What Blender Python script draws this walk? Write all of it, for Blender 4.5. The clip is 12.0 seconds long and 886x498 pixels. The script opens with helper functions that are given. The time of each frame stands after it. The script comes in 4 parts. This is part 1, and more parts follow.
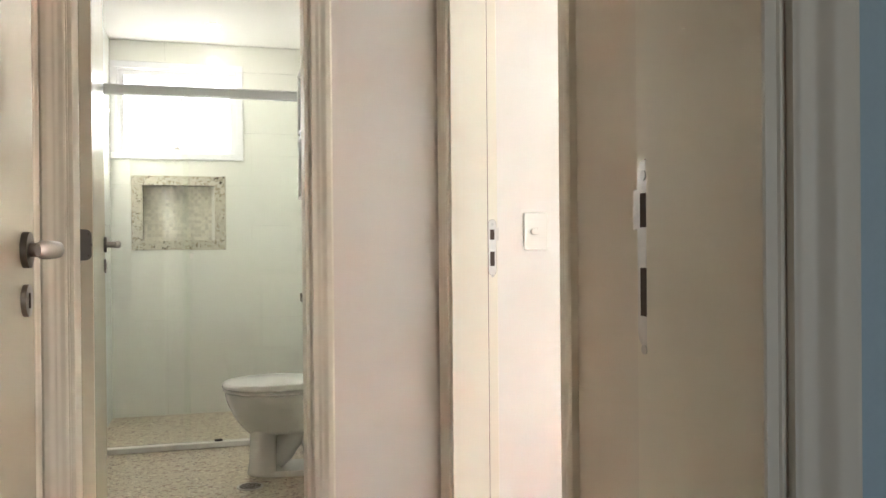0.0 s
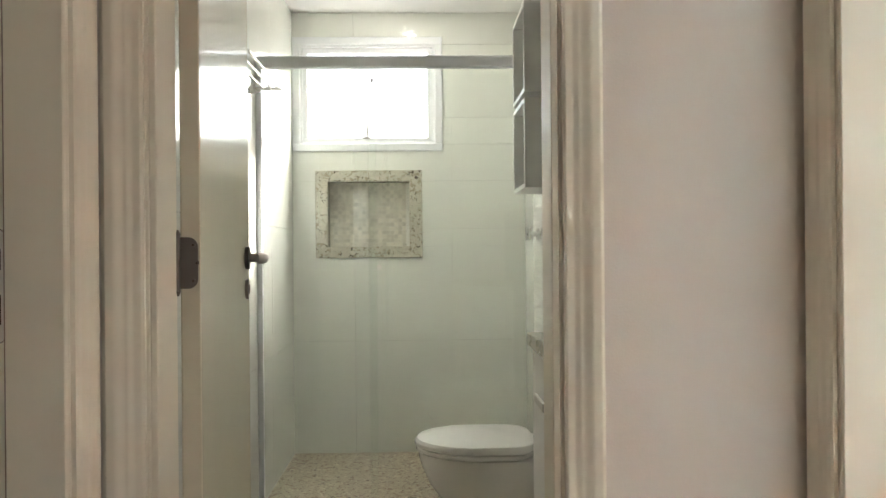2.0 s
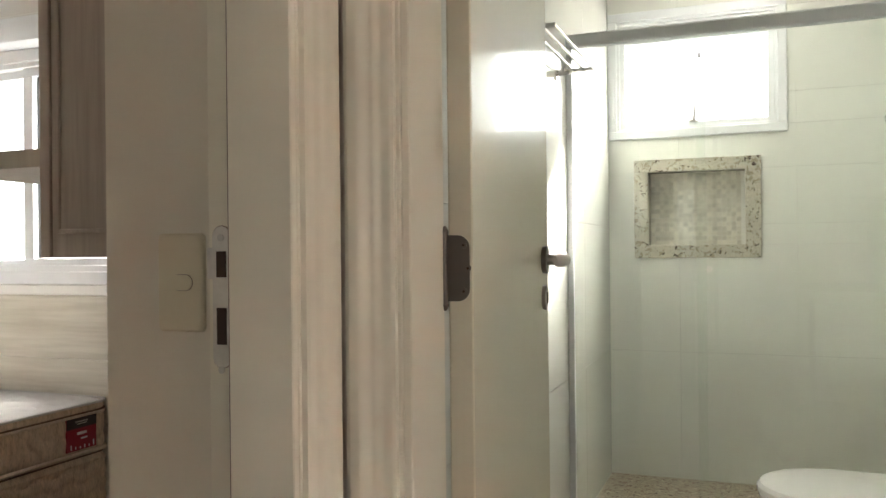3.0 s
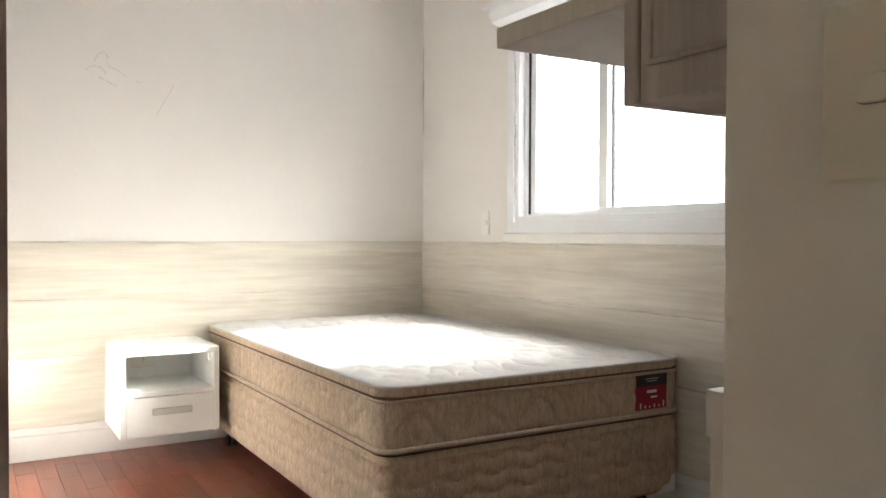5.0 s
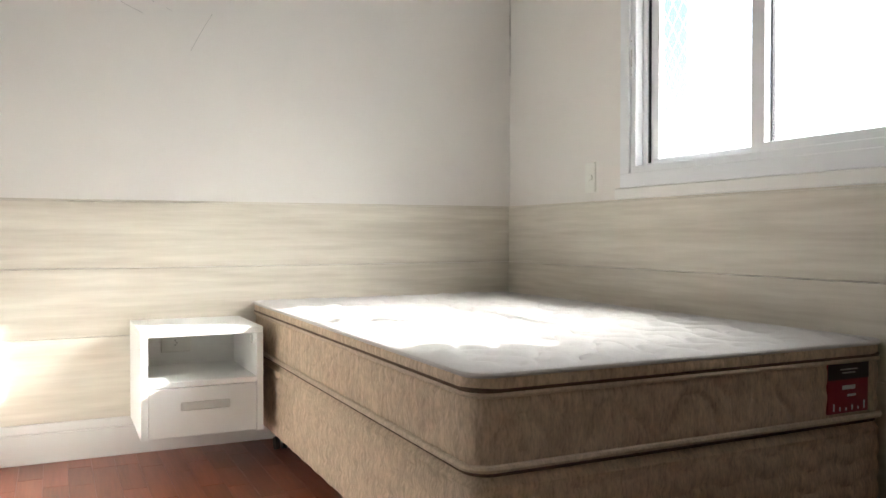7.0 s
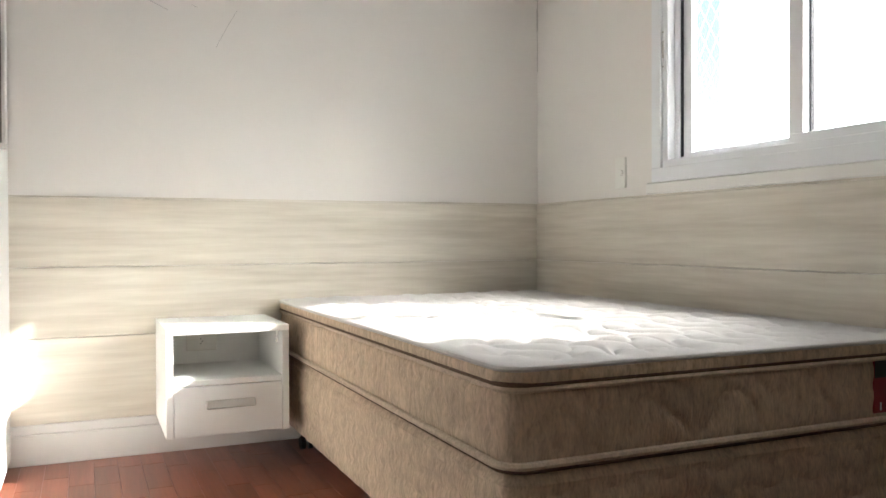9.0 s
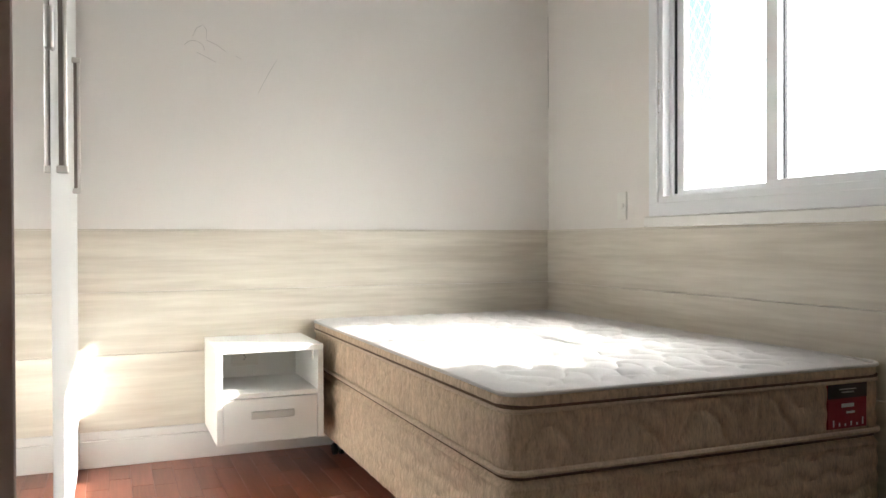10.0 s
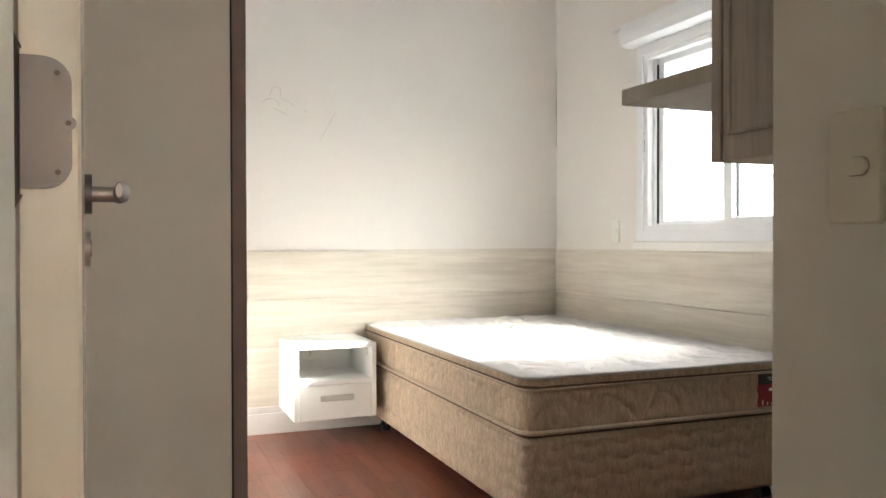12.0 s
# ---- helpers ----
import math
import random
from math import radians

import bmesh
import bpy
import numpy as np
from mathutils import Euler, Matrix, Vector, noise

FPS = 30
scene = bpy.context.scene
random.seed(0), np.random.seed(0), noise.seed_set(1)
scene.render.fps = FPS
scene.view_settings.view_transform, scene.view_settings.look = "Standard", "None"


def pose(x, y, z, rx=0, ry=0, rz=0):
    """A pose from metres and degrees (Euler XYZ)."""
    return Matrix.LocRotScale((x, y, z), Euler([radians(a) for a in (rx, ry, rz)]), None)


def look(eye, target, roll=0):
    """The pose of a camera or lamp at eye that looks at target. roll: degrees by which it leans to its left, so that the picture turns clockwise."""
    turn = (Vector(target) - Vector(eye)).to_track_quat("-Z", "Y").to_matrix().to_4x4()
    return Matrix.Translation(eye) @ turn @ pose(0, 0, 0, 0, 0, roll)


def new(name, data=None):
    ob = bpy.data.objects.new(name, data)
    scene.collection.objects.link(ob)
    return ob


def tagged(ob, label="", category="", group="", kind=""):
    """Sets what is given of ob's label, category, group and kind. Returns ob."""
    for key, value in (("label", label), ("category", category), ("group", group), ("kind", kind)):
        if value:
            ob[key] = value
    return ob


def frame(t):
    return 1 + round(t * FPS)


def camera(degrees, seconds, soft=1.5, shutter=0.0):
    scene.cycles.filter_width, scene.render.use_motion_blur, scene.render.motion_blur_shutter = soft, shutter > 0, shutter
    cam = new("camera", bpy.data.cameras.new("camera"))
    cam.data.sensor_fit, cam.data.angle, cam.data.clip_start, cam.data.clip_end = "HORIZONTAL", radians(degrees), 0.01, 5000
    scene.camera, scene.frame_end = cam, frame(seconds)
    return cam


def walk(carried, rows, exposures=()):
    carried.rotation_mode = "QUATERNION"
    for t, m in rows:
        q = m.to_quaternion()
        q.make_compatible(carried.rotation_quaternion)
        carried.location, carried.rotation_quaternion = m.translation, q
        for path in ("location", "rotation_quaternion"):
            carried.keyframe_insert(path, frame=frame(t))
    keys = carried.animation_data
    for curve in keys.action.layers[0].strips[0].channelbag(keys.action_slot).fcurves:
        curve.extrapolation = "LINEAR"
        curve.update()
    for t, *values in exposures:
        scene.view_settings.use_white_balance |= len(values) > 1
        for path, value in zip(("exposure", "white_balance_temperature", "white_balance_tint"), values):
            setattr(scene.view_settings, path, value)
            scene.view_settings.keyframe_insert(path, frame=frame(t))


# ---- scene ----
cam = camera(57.5, 12.0)

S = 1.04    # metres to one unit of the plan
PATH = [
    (0, (0.664, -5.409, 1.058), (1.193, -3.481, 1.05), -0.5),
    (0.5, (0.685, -5.128, 1.062), (1.056, -3.163, 1.057), -0.5),
    (0.9, (0.716, -4.884, 1.07), (0.977, -2.901, 1.067), -0.4),
    (1, (0.714, -4.835, 1.073), (0.953, -2.849, 1.069), -0.5),
    (1.5, (0.709, -4.557, 1.088), (0.852, -2.563, 1.086), -0.5),
    (2, (0.693, -4.359, 1.088), (0.744, -2.36, 1.089), -0.5),
    (2.5, (0.681, -4.137, 1.086), (0.479, -2.148, 1.091), -0.7),
    (2.7, (0.673, -4.069, 1.093), (0.262, -2.112, 1.1), -0.7),
    (4.3, (0.527, -3.765, 1.037), (-1.02, -2.498, 1.005), 0.1),
    (4.5, (0.477, -3.741, 1.017), (-1.127, -2.548, 0.984), 0.2),
    (5, (0.334, -3.703, 0.966), (-1.385, -2.681, 0.931), 0.2),
    (5.5, (0.15, -3.636, 0.935), (-1.62, -2.707, 0.898), 0.2),
    (6, (-0.031, -3.543, 0.894), (-1.819, -2.649, 0.857), 0.1),
    (6.5, (-0.205, -3.469, 0.848), (-2.002, -2.591, 0.811), 0.1),
    (7, (-0.326, -3.416, 0.805), (-2.128, -2.548, 0.77), 0.0),
    (9, (-0.374, -3.405, 0.777), (-2.201, -2.592, 0.753), -0.2),
    (9.5, (-0.22, -3.458, 0.825), (-2.057, -2.669, 0.806), -0.2),
    (10, (-0.064, -3.52, 0.882), (-1.913, -2.759, 0.862), -0.2),
    (10.5, (0.145, -3.581, 0.942), (-1.716, -2.851, 0.923), -0.2),
    (11, (0.339, -3.64, 0.96), (-1.532, -2.934, 0.94), -0.2),
    (11.5, (0.55, -3.79, 1.004), (-1.322, -3.085, 0.984), -0.1),
    (11.8, (0.61, -3.849, 1.004), (-1.261, -3.143, 0.979), -0.9),
    (12, (0.637, -3.897, 0.986), (-1.223, -3.162, 0.962), -0.1),
]
walk(cam, [(t, look(Vector(eye) * S, Vector(target) * S, roll)) for t, eye, target, roll in PATH],
     exposures=[(0, 2.9, 6500, 12), (0.5, 2.75, 6400, 11), (1, 2.55, 6500, 10), (1.5, 2.42, 6450, 9.5), (2.7, 2.55, 6500, 9.5), (4.4, 2.6, 6400, 9.5), (5.5, 2.45, 6250, 9), (6.5, 2.15, 6200, 9),
                (9.5, 2.1, 6200, 9), (10.5, 2.3, 6250, 9), (11.5, 2.6, 6300, 9), (12, 2.55, 6300, 9)])

# ---------------------------------------------------------------- world and light
SUN_AZ, SUN_EL = 24.3, 30.0          # degrees east of north, above the horizon
world = bpy.data.worlds.new("world")
scene.world = world
world.use_nodes = True
wn = world.node_tree
sky = wn.nodes.new("ShaderNodeTexSky")
sky.sky_type, sky.sun_disc = "NISHITA", False
sky.sun_elevation, sky.sun_rotation = radians(SUN_EL), radians(SUN_AZ)
wn.links.new(sky.outputs[0], wn.nodes["Background"].inputs[0])
wn.nodes["Background"].inputs[1].default_value = 0.085

sun = new("sun", bpy.data.lights.new("sun", "SUN"))
sun.data.energy, sun.data.angle, sun.data.color = 4.2, radians(0.5), (1.0, 0.955, 0.885)
sun_dir = Vector((math.sin(radians(SUN_AZ)) * math.cos(radians(SUN_EL)), math.cos(radians(SUN_AZ)) * math.cos(radians(SUN_EL)), math.sin(radians(SUN_EL))))
sun.matrix_world = look(sun_dir * 20, (0, 0, 0))


def window_light(name, at, towards, w, h, watts, color=(0.95, 0.97, 1.0)):
    """An area lamp at a window's opening, in place of the sky's light."""
    lamp = new(name, bpy.data.lights.new(name, "AREA"))
    lamp.data.shape, lamp.data.size, lamp.data.size_y = "RECTANGLE", w * S, h * S
    lamp.data.energy, lamp.data.color = watts, color
    lamp.matrix_world = look(Vector(at) * S, Vector(towards) * S)
    return lamp


window_light("window_light_bedroom", (-2.03, -1.37, 1.45), (-2.2, -3, 1.45), 1.2, 0.9, 2.7)
window_light("window_light_bathroom", (0.40, 0.16, 1.93), (0.40, -2, 1.5), 0.78, 0.60, 0.55)
window_light("window_light_bedroom_two", (3.35, -1.36, 1.53), (3.2, -3, 1.2), 1.3, 0.9, 45, (1.0, 0.95, 0.88))
# added fill for the hall, behind an invented opening out of view
window_light("fill_light_living", (1.9, -8.15, 1.35), (0.7, -5, 1.2), 0.8, 1.0, 1.6)

# ---------------------------------------------------------------- materials


def mat(name, base, rough=0.5, vary=0.06, scale=6.0, grain=0.0, grain_scale=120.0, bump=0.0, metal=0.0, stretch=(1, 1, 1), spec=0.5, by_piece=0.0, coat=0.0, by_island=False):
    """A painted or plain surface: two scales of colour change, fine relief."""
    m = bpy.data.materials.new(name)
    m.use_nodes = True
    nt = m.node_tree
    p = nt.nodes["Principled BSDF"]
    co = nt.nodes.new("ShaderNodeTexCoord")
    mp = nt.nodes.new("ShaderNodeMapping")
    mp.inputs["Scale"].default_value = stretch
    nt.links.new(co.outputs["Object"], mp.inputs[0])
    big = nt.nodes.new("ShaderNodeTexNoise")
    big.inputs["Scale"].default_value, big.inputs["Detail"].default_value = scale, 4
    fine = nt.nodes.new("ShaderNodeTexNoise")
    fine.inputs["Scale"].default_value, fine.inputs["Detail"].default_value = grain_scale, 3
    for n in (big, fine):
        nt.links.new(mp.outputs[0], n.inputs["Vector"])
    mix = nt.nodes.new("ShaderNodeMixRGB")
    mix.inputs[1].default_value = (*[c * (1 - vary) for c in base], 1)
    mix.inputs[2].default_value = (*[min(1, c * (1 + vary)) for c in base], 1)
    nt.links.new(big.outputs[0], mix.inputs[0])
    out = mix.outputs[0]
    if grain:
        g = nt.nodes.new("ShaderNodeMixRGB")
        g.blend_type = "OVERLAY"
        g.inputs[0].default_value = grain
        nt.links.new(out, g.inputs[1])
        nt.links.new(fine.outputs[0], g.inputs[2])
        out = g.outputs[0]
    if by_piece:
        info = nt.nodes.new("ShaderNodeObjectInfo")
        hs = nt.nodes.new("ShaderNodeHueSaturation")
        ma = nt.nodes.new("ShaderNodeMapRange")
        ma.inputs["To Min"].default_value, ma.inputs["To Max"].default_value = 1 - by_piece, 1 + by_piece
        geo = nt.nodes.new("ShaderNodeNewGeometry")
        nt.links.new(geo.outputs["Random Per Island"] if by_island else info.outputs["Random"], ma.inputs[0])
        nt.links.new(ma.outputs[0], hs.inputs["Value"])
        nt.links.new(out, hs.inputs["Color"])
        out = hs.outputs[0]
    nt.links.new(out, p.inputs["Base Color"])
    mr = nt.nodes.new("ShaderNodeMapRange")
    mr.inputs["To Min"].default_value, mr.inputs["To Max"].default_value = rough * 0.85, min(1, rough * 1.15)
    nt.links.new(big.outputs[0], mr.inputs[0])
    nt.links.new(mr.outputs[0], p.inputs["Roughness"])
    p.inputs["Metallic"].default_value = metal
    p.inputs["Specular IOR Level"].default_value = spec
    p.inputs["Coat Weight"].default_value = coat
    if bump:
        b = nt.nodes.new("ShaderNodeBump")
        b.inputs["Strength"].default_value, b.inputs["Distance"].default_value = bump, 0.002
        nt.links.new(fine.outputs[0], b.inputs["Height"])
        nt.links.new(b.outputs[0], p.inputs["Normal"])
    return m


def wood(name, dark, light, rough, along="x", by_piece=0.0, ring=14.0, coat=0.0, contrast=1.0, spec=0.5, streak=11, streaks=0.35):
    """Wood or wood-look laminate with grain along an axis."""
    m = bpy.data.materials.new(name)
    m.use_nodes = True
    nt = m.node_tree
    p = nt.nodes["Principled BSDF"]
    co = nt.nodes.new("ShaderNodeTexCoord")
    mp = nt.nodes.new("ShaderNodeMapping")
    s = {"x": (0.06, 1, 1), "y": (1, 0.06, 1), "z": (1, 1, 0.06)}[along]
    mp.inputs["Scale"].default_value = s
    nt.links.new(co.outputs["Object"], mp.inputs[0])
    n1 = nt.nodes.new("ShaderNodeTexNoise")
    n1.inputs["Scale"].default_value, n1.inputs["Detail"].default_value, n1.inputs["Distortion"].default_value = ring, 5, 0.6
    n2 = nt.nodes.new("ShaderNodeTexNoise")
    n2.inputs["Scale"].default_value, n2.inputs["Detail"].default_value = ring * streak, 3
    info = nt.nodes.new("ShaderNodeObjectInfo")
    add = nt.nodes.new("ShaderNodeVectorMath")
    sc = nt.nodes.new("ShaderNodeVectorMath")
    sc.operation = "SCALE"
    sc.inputs[0].default_value = (13.0, 29.0, 17.0)
    nt.links.new(info.outputs["Random"], sc.inputs["Scale"])
    nt.links.new(mp.outputs[0], add.inputs[0])
    nt.links.new(sc.outputs[0], add.inputs[1])
    for n in (n1, n2):
        nt.links.new(add.outputs[0], n.inputs["Vector"])
    mixn = nt.nodes.new("ShaderNodeMath")
    mixn.operation = "MULTIPLY_ADD"
    mixn.inputs[1].default_value, mixn.inputs[2].default_value = streaks, 0.55 * (0.35 - streaks)
    nt.links.new(n2.outputs[0], mixn.inputs[0])
    sm = nt.nodes.new("ShaderNodeMath")
    sm.operation = "MULTIPLY_ADD"
    sm.inputs[1].default_value = 0.75
    nt.links.new(n1.outputs[0], sm.inputs[0])
    nt.links.new(mixn.outputs[0], sm.inputs[2])
    cr = nt.nodes.new("ShaderNodeValToRGB")
    cr.color_ramp.elements[0].position, cr.color_ramp.elements[1].position = 0.55 - 0.2 / contrast, 0.55 + 0.2 / contrast
    cr.color_ramp.elements[0].color, cr.color_ramp.elements[1].color = (*dark, 1), (*light, 1)
    nt.links.new(sm.outputs[0], cr.inputs[0])
    out = cr.outputs[0]
    if by_piece:
        hs = nt.nodes.new("ShaderNodeHueSaturation")
        ma = nt.nodes.new("ShaderNodeMapRange")
        ma.inputs["To Min"].default_value, ma.inputs["To Max"].default_value = 1 - by_piece, 1 + by_piece
        nt.links.new(info.outputs["Random"], ma.inputs[0])
        nt.links.new(ma.outputs[0], hs.inputs["Value"])
        nt.links.new(out, hs.inputs["Color"])
        out = hs.outputs[0]
    nt.links.new(out, p.inputs["Base Color"])
    p.inputs["Roughness"].default_value = rough
    p.inputs["Coat Weight"].default_value = coat
    p.inputs["Specular IOR Level"].default_value = spec
    b = nt.nodes.new("ShaderNodeBump")
    b.inputs["Strength"].default_value, b.inputs["Distance"].default_value = 0.12, 0.001
    nt.links.new(n2.outputs[0], b.inputs["Height"])
    nt.links.new(b.outputs[0], p.inputs["Normal"])
    return m


def speckled(name, ground, spots, rough, scale, ground2=None):
    """Granite: a pale ground with dark and rusty grains."""
    m = bpy.data.materials.new(name)
    m.use_nodes = True
    nt = m.node_tree
    p = nt.nodes["Principled BSDF"]
    co = nt.nodes.new("ShaderNodeTexCoord")
    n0 = nt.nodes.new("ShaderNodeTexNoise")
    n0.inputs["Scale"].default_value, n0.inputs["Detail"].default_value = scale * 0.35, 4
    nt.links.new(co.outputs["Object"], n0.inputs["Vector"])
    mix0 = nt.nodes.new("ShaderNodeMixRGB")
    mix0.inputs[1].default_value, mix0.inputs[2].default_value = (*ground, 1), (*(ground2 or [c * 0.75 for c in ground]), 1)
    nt.links.new(n0.outputs[0], mix0.inputs[0])
    out = mix0.outputs[0]
    for i, (col, lo, sc) in enumerate(spots):
        n = nt.nodes.new("ShaderNodeTexNoise")
        n.inputs["Scale"].default_value, n.inputs["Detail"].default_value = scale * sc, 2
        n.inputs["Distortion"].default_value = 0.8
        off = nt.nodes.new("ShaderNodeMapping")
        off.inputs["Location"].default_value = (3.7 * i, 1.3 * i, 5.1 * i)
        nt.links.new(co.outputs["Object"], off.inputs[0])
        nt.links.new(off.outputs[0], n.inputs["Vector"])
        cr = nt.nodes.new("ShaderNodeValToRGB")
        cr.color_ramp.elements[0].position, cr.color_ramp.elements[1].position = lo, lo + 0.035
        nt.links.new(n.outputs[0], cr.inputs[0])
        mx = nt.nodes.new("ShaderNodeMixRGB")
        mx.inputs[2].default_value = (*col, 1)
        nt.links.new(cr.outputs[0], mx.inputs[0])
        nt.links.new(out, mx.inputs[1])
        out = mx.outputs[0]
    nt.links.new(out, p.inputs["Base Color"])
    p.inputs["Roughness"].default_value = rough
    return m


def fabric(name, base, rough=0.9, vertical=True, depth=0.5, vary=0.16):
    """Woven upholstery with a ribbed, mottled pile."""
    m = bpy.data.materials.new(name)
    m.use_nodes = True
    nt = m.node_tree
    p = nt.nodes["Principled BSDF"]
    co = nt.nodes.new("ShaderNodeTexCoord")
    mp = nt.nodes.new("ShaderNodeMapping")
    mp.inputs["Scale"].default_value = (1, 1, 0.3) if vertical else (1, 1, 1)
    nt.links.new(co.outputs["Object"], mp.inputs[0])
    n1 = nt.nodes.new("ShaderNodeTexNoise")
    n1.inputs["Scale"].default_value, n1.inputs["Detail"].default_value = 190, 3
    n2 = nt.nodes.new("ShaderNodeTexNoise")
    n2.inputs["Scale"].default_value, n2.inputs["Detail"].default_value = 62, 4
    for n in (n1, n2):
        nt.links.new(mp.outputs[0], n.inputs["Vector"])
    mx = nt.nodes.new("ShaderNodeMath")
    mx.operation = "MULTIPLY_ADD"
    mx.inputs[1].default_value = 0.5
    nt.links.new(n1.outputs[0], mx.inputs[0])
    hf = nt.nodes.new("ShaderNodeMath")
    hf.operation = "MULTIPLY"
    hf.inputs[1].default_value = 0.5
    nt.links.new(n2.outputs[0], hf.inputs[0])
    nt.links.new(hf.outputs[0], mx.inputs[2])
    cr = nt.nodes.new("ShaderNodeValToRGB")
    cr.color_ramp.elements[0].position, cr.color_ramp.elements[1].position = 0.36, 0.64
    cr.color_ramp.elements[0].color = (*[c * (1 - vary) for c in base], 1)
    cr.color_ramp.elements[1].color = (*[min(1, c * (1 + vary)) for c in base], 1)
    nt.links.new(mx.outputs[0], cr.inputs[0])
    nt.links.new(cr.outputs[0], p.inputs["Base Color"])
    p.inputs["Roughness"].default_value = rough
    p.inputs["Sheen Weight"].default_value = 0.04
    p.inputs["Specular IOR Level"].default_value = 0.2
    b = nt.nodes.new("ShaderNodeBump")
    b.inputs["Strength"].default_value, b.inputs["Distance"].default_value = depth, 0.003
    nt.links.new(mx.outputs[0], b.inputs["Height"])
    nt.links.new(b.outputs[0], p.inputs["Normal"])
    return m


def glass(name, tint=(1, 1, 1), rough=0.0, alpha_mix=0.0):
    m = bpy.data.materials.new(name)
    m.use_nodes = True
    p = m.node_tree.nodes["Principled BSDF"]
    p.inputs["Base Color"].default_value = (*tint, 1)
    p.inputs["Roughness"].default_value = rough
    p.inputs["Transmission Weight"].default_value = 1.0
    p.inputs["IOR"].default_value = 1.45
    return m


M_WALL = mat("wall_paint", (0.78, 0.745, 0.70), 0.75, 0.03, 1.5, 0.05, 260, 0.12)
M_HALL = mat("hall_paint", (0.77, 0.713, 0.655), 0.7, 0.03, 1.5, 0.05, 260, 0.12)
M_BLUE = mat("blue_paint", (0.42, 0.55, 0.62), 0.7, 0.03, 1.5, 0.05, 260, 0.12)
M_CEIL = mat("ceiling_paint", (0.83, 0.82, 0.79), 0.85, 0.02, 2)
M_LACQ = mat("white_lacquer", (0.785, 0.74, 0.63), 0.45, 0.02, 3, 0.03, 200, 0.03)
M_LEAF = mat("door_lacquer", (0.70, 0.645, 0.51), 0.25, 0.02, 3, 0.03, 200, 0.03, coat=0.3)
M_WHITE = mat("white_melamine", (0.84, 0.835, 0.80), 0.32, 0.02, 3, 0.03, 220)
M_DOORS = mat("satin_white_melamine", (0.82, 0.815, 0.785), 0.62, 0.02, 3, 0.03, 220, spec=0.3)
# wall paint with the warm tint of the light mixed into its colour
M_WARMLIT = mat("warm_lit_paint", (0.755, 0.705, 0.61), 0.7, 0.03, 1.5, 0.05, 260, 0.12)
M_BASE = mat("white_skirting", (0.80, 0.785, 0.75), 0.35, 0.03, 4)
M_TILE = mat("white_tile", (0.795, 0.80, 0.74), 0.13, 0.02, 2, by_piece=0.012)
M_GROUT = mat("grout", (0.66, 0.65, 0.60), 0.9, 0.08, 20)
M_CERAMIC = mat("white_ceramic", (0.84, 0.83, 0.79), 0.08, 0.01, 2)
M_PLASTIC = mat("white_plastic", (0.80, 0.785, 0.73), 0.35, 0.02, 5)
M_YELLOWED = mat("aged_ivory_plastic", (0.72, 0.65, 0.50), 0.4, 0.04, 8)
M_STRIKE = mat("painted_steel", (0.66, 0.63, 0.59), 0.3, 0.18, 90, metal=0.55)
M_DARK = mat("dark_recess", (0.055, 0.03, 0.02), 0.8, 0.2, 30)
M_BRONZE = mat("brushed_nickel", (0.165, 0.145, 0.13), 0.38, 0.08, 40, metal=0.9)
M_CHROME = mat("chrome", (0.72, 0.71, 0.70), 0.12, 0.03, 20, metal=1.0)
M_LEVER = mat("aged_nickel", (0.36, 0.32, 0.29), 0.34, 0.06, 40, metal=1.0)
M_STEEL = mat("satin_steel", (0.55, 0.53, 0.50), 0.3, 0.04, 40, metal=0.85)
M_MATT = mat("matt_aluminium", (0.62, 0.61, 0.57), 0.5, 0.03, 40, metal=0.25)
M_ALU = mat("white_aluminium", (0.80, 0.81, 0.82), 0.35, 0.02, 6)
M_SEAL = mat("black_seal", (0.02, 0.02, 0.025), 0.6, 0.1, 40)
M_GLASS = glass("window_glass")
M_SHOWER = glass("green_tinted_glass", (0.955, 0.985, 0.965))
M_FROST = glass("frosted_glass", (0.95, 0.97, 0.97), 0.45)
M_GRANITE = speckled("speckled_granite", (0.60, 0.57, 0.47), [((0.34, 0.30, 0.22), 0.57, 1.0), ((0.07, 0.055, 0.04), 0.625, 1.3)], 0.15, 46)
M_GFLOOR = speckled("granite_floor", (0.56, 0.485, 0.36), [((0.30, 0.20, 0.13), 0.56, 0.9), ((0.66, 0.60, 0.47), 0.60, 1.1), ((0.09, 0.045, 0.03), 0.635, 1.3)], 0.28, 44)
M_MOSAIC = mat("glass_mosaic", (0.60, 0.575, 0.49), 0.2, 0.1, 30, by_piece=0.16, coat=0.4, by_island=True)
M_PANEL = wood("light_oak_laminate", (0.57, 0.515, 0.425), (0.74, 0.69, 0.595), 0.42, "x", 0.05, 10.0, 0.0, 1.0, streak=6, streaks=0.6)
M_PANEL_Y = wood("light_oak_laminate_side", (0.57, 0.515, 0.425), (0.74, 0.69, 0.595), 0.42, "y", 0.05, 10.0, 0.0, 1.0, streak=6, streaks=0.6)
M_CABW = wood("grey_oak_laminate", (0.38, 0.31, 0.26), (0.60, 0.53, 0.46), 0.45, "z", 0.03, 16.0)
M_DESK = wood("pale_oak_laminate", (0.52, 0.46, 0.36), (0.64, 0.58, 0.47), 0.42, "z", 0.03, 12.0)
M_PARQUET = wood("red_parquet", (0.135, 0.038, 0.024), (0.29, 0.098, 0.056), 0.28, "x", 0.17, 10.0, 0.0, spec=0.45)
M_QUILT = fabric("quilted_ticking", (0.60, 0.575, 0.55), 0.85, False, 0.25, 0.03)
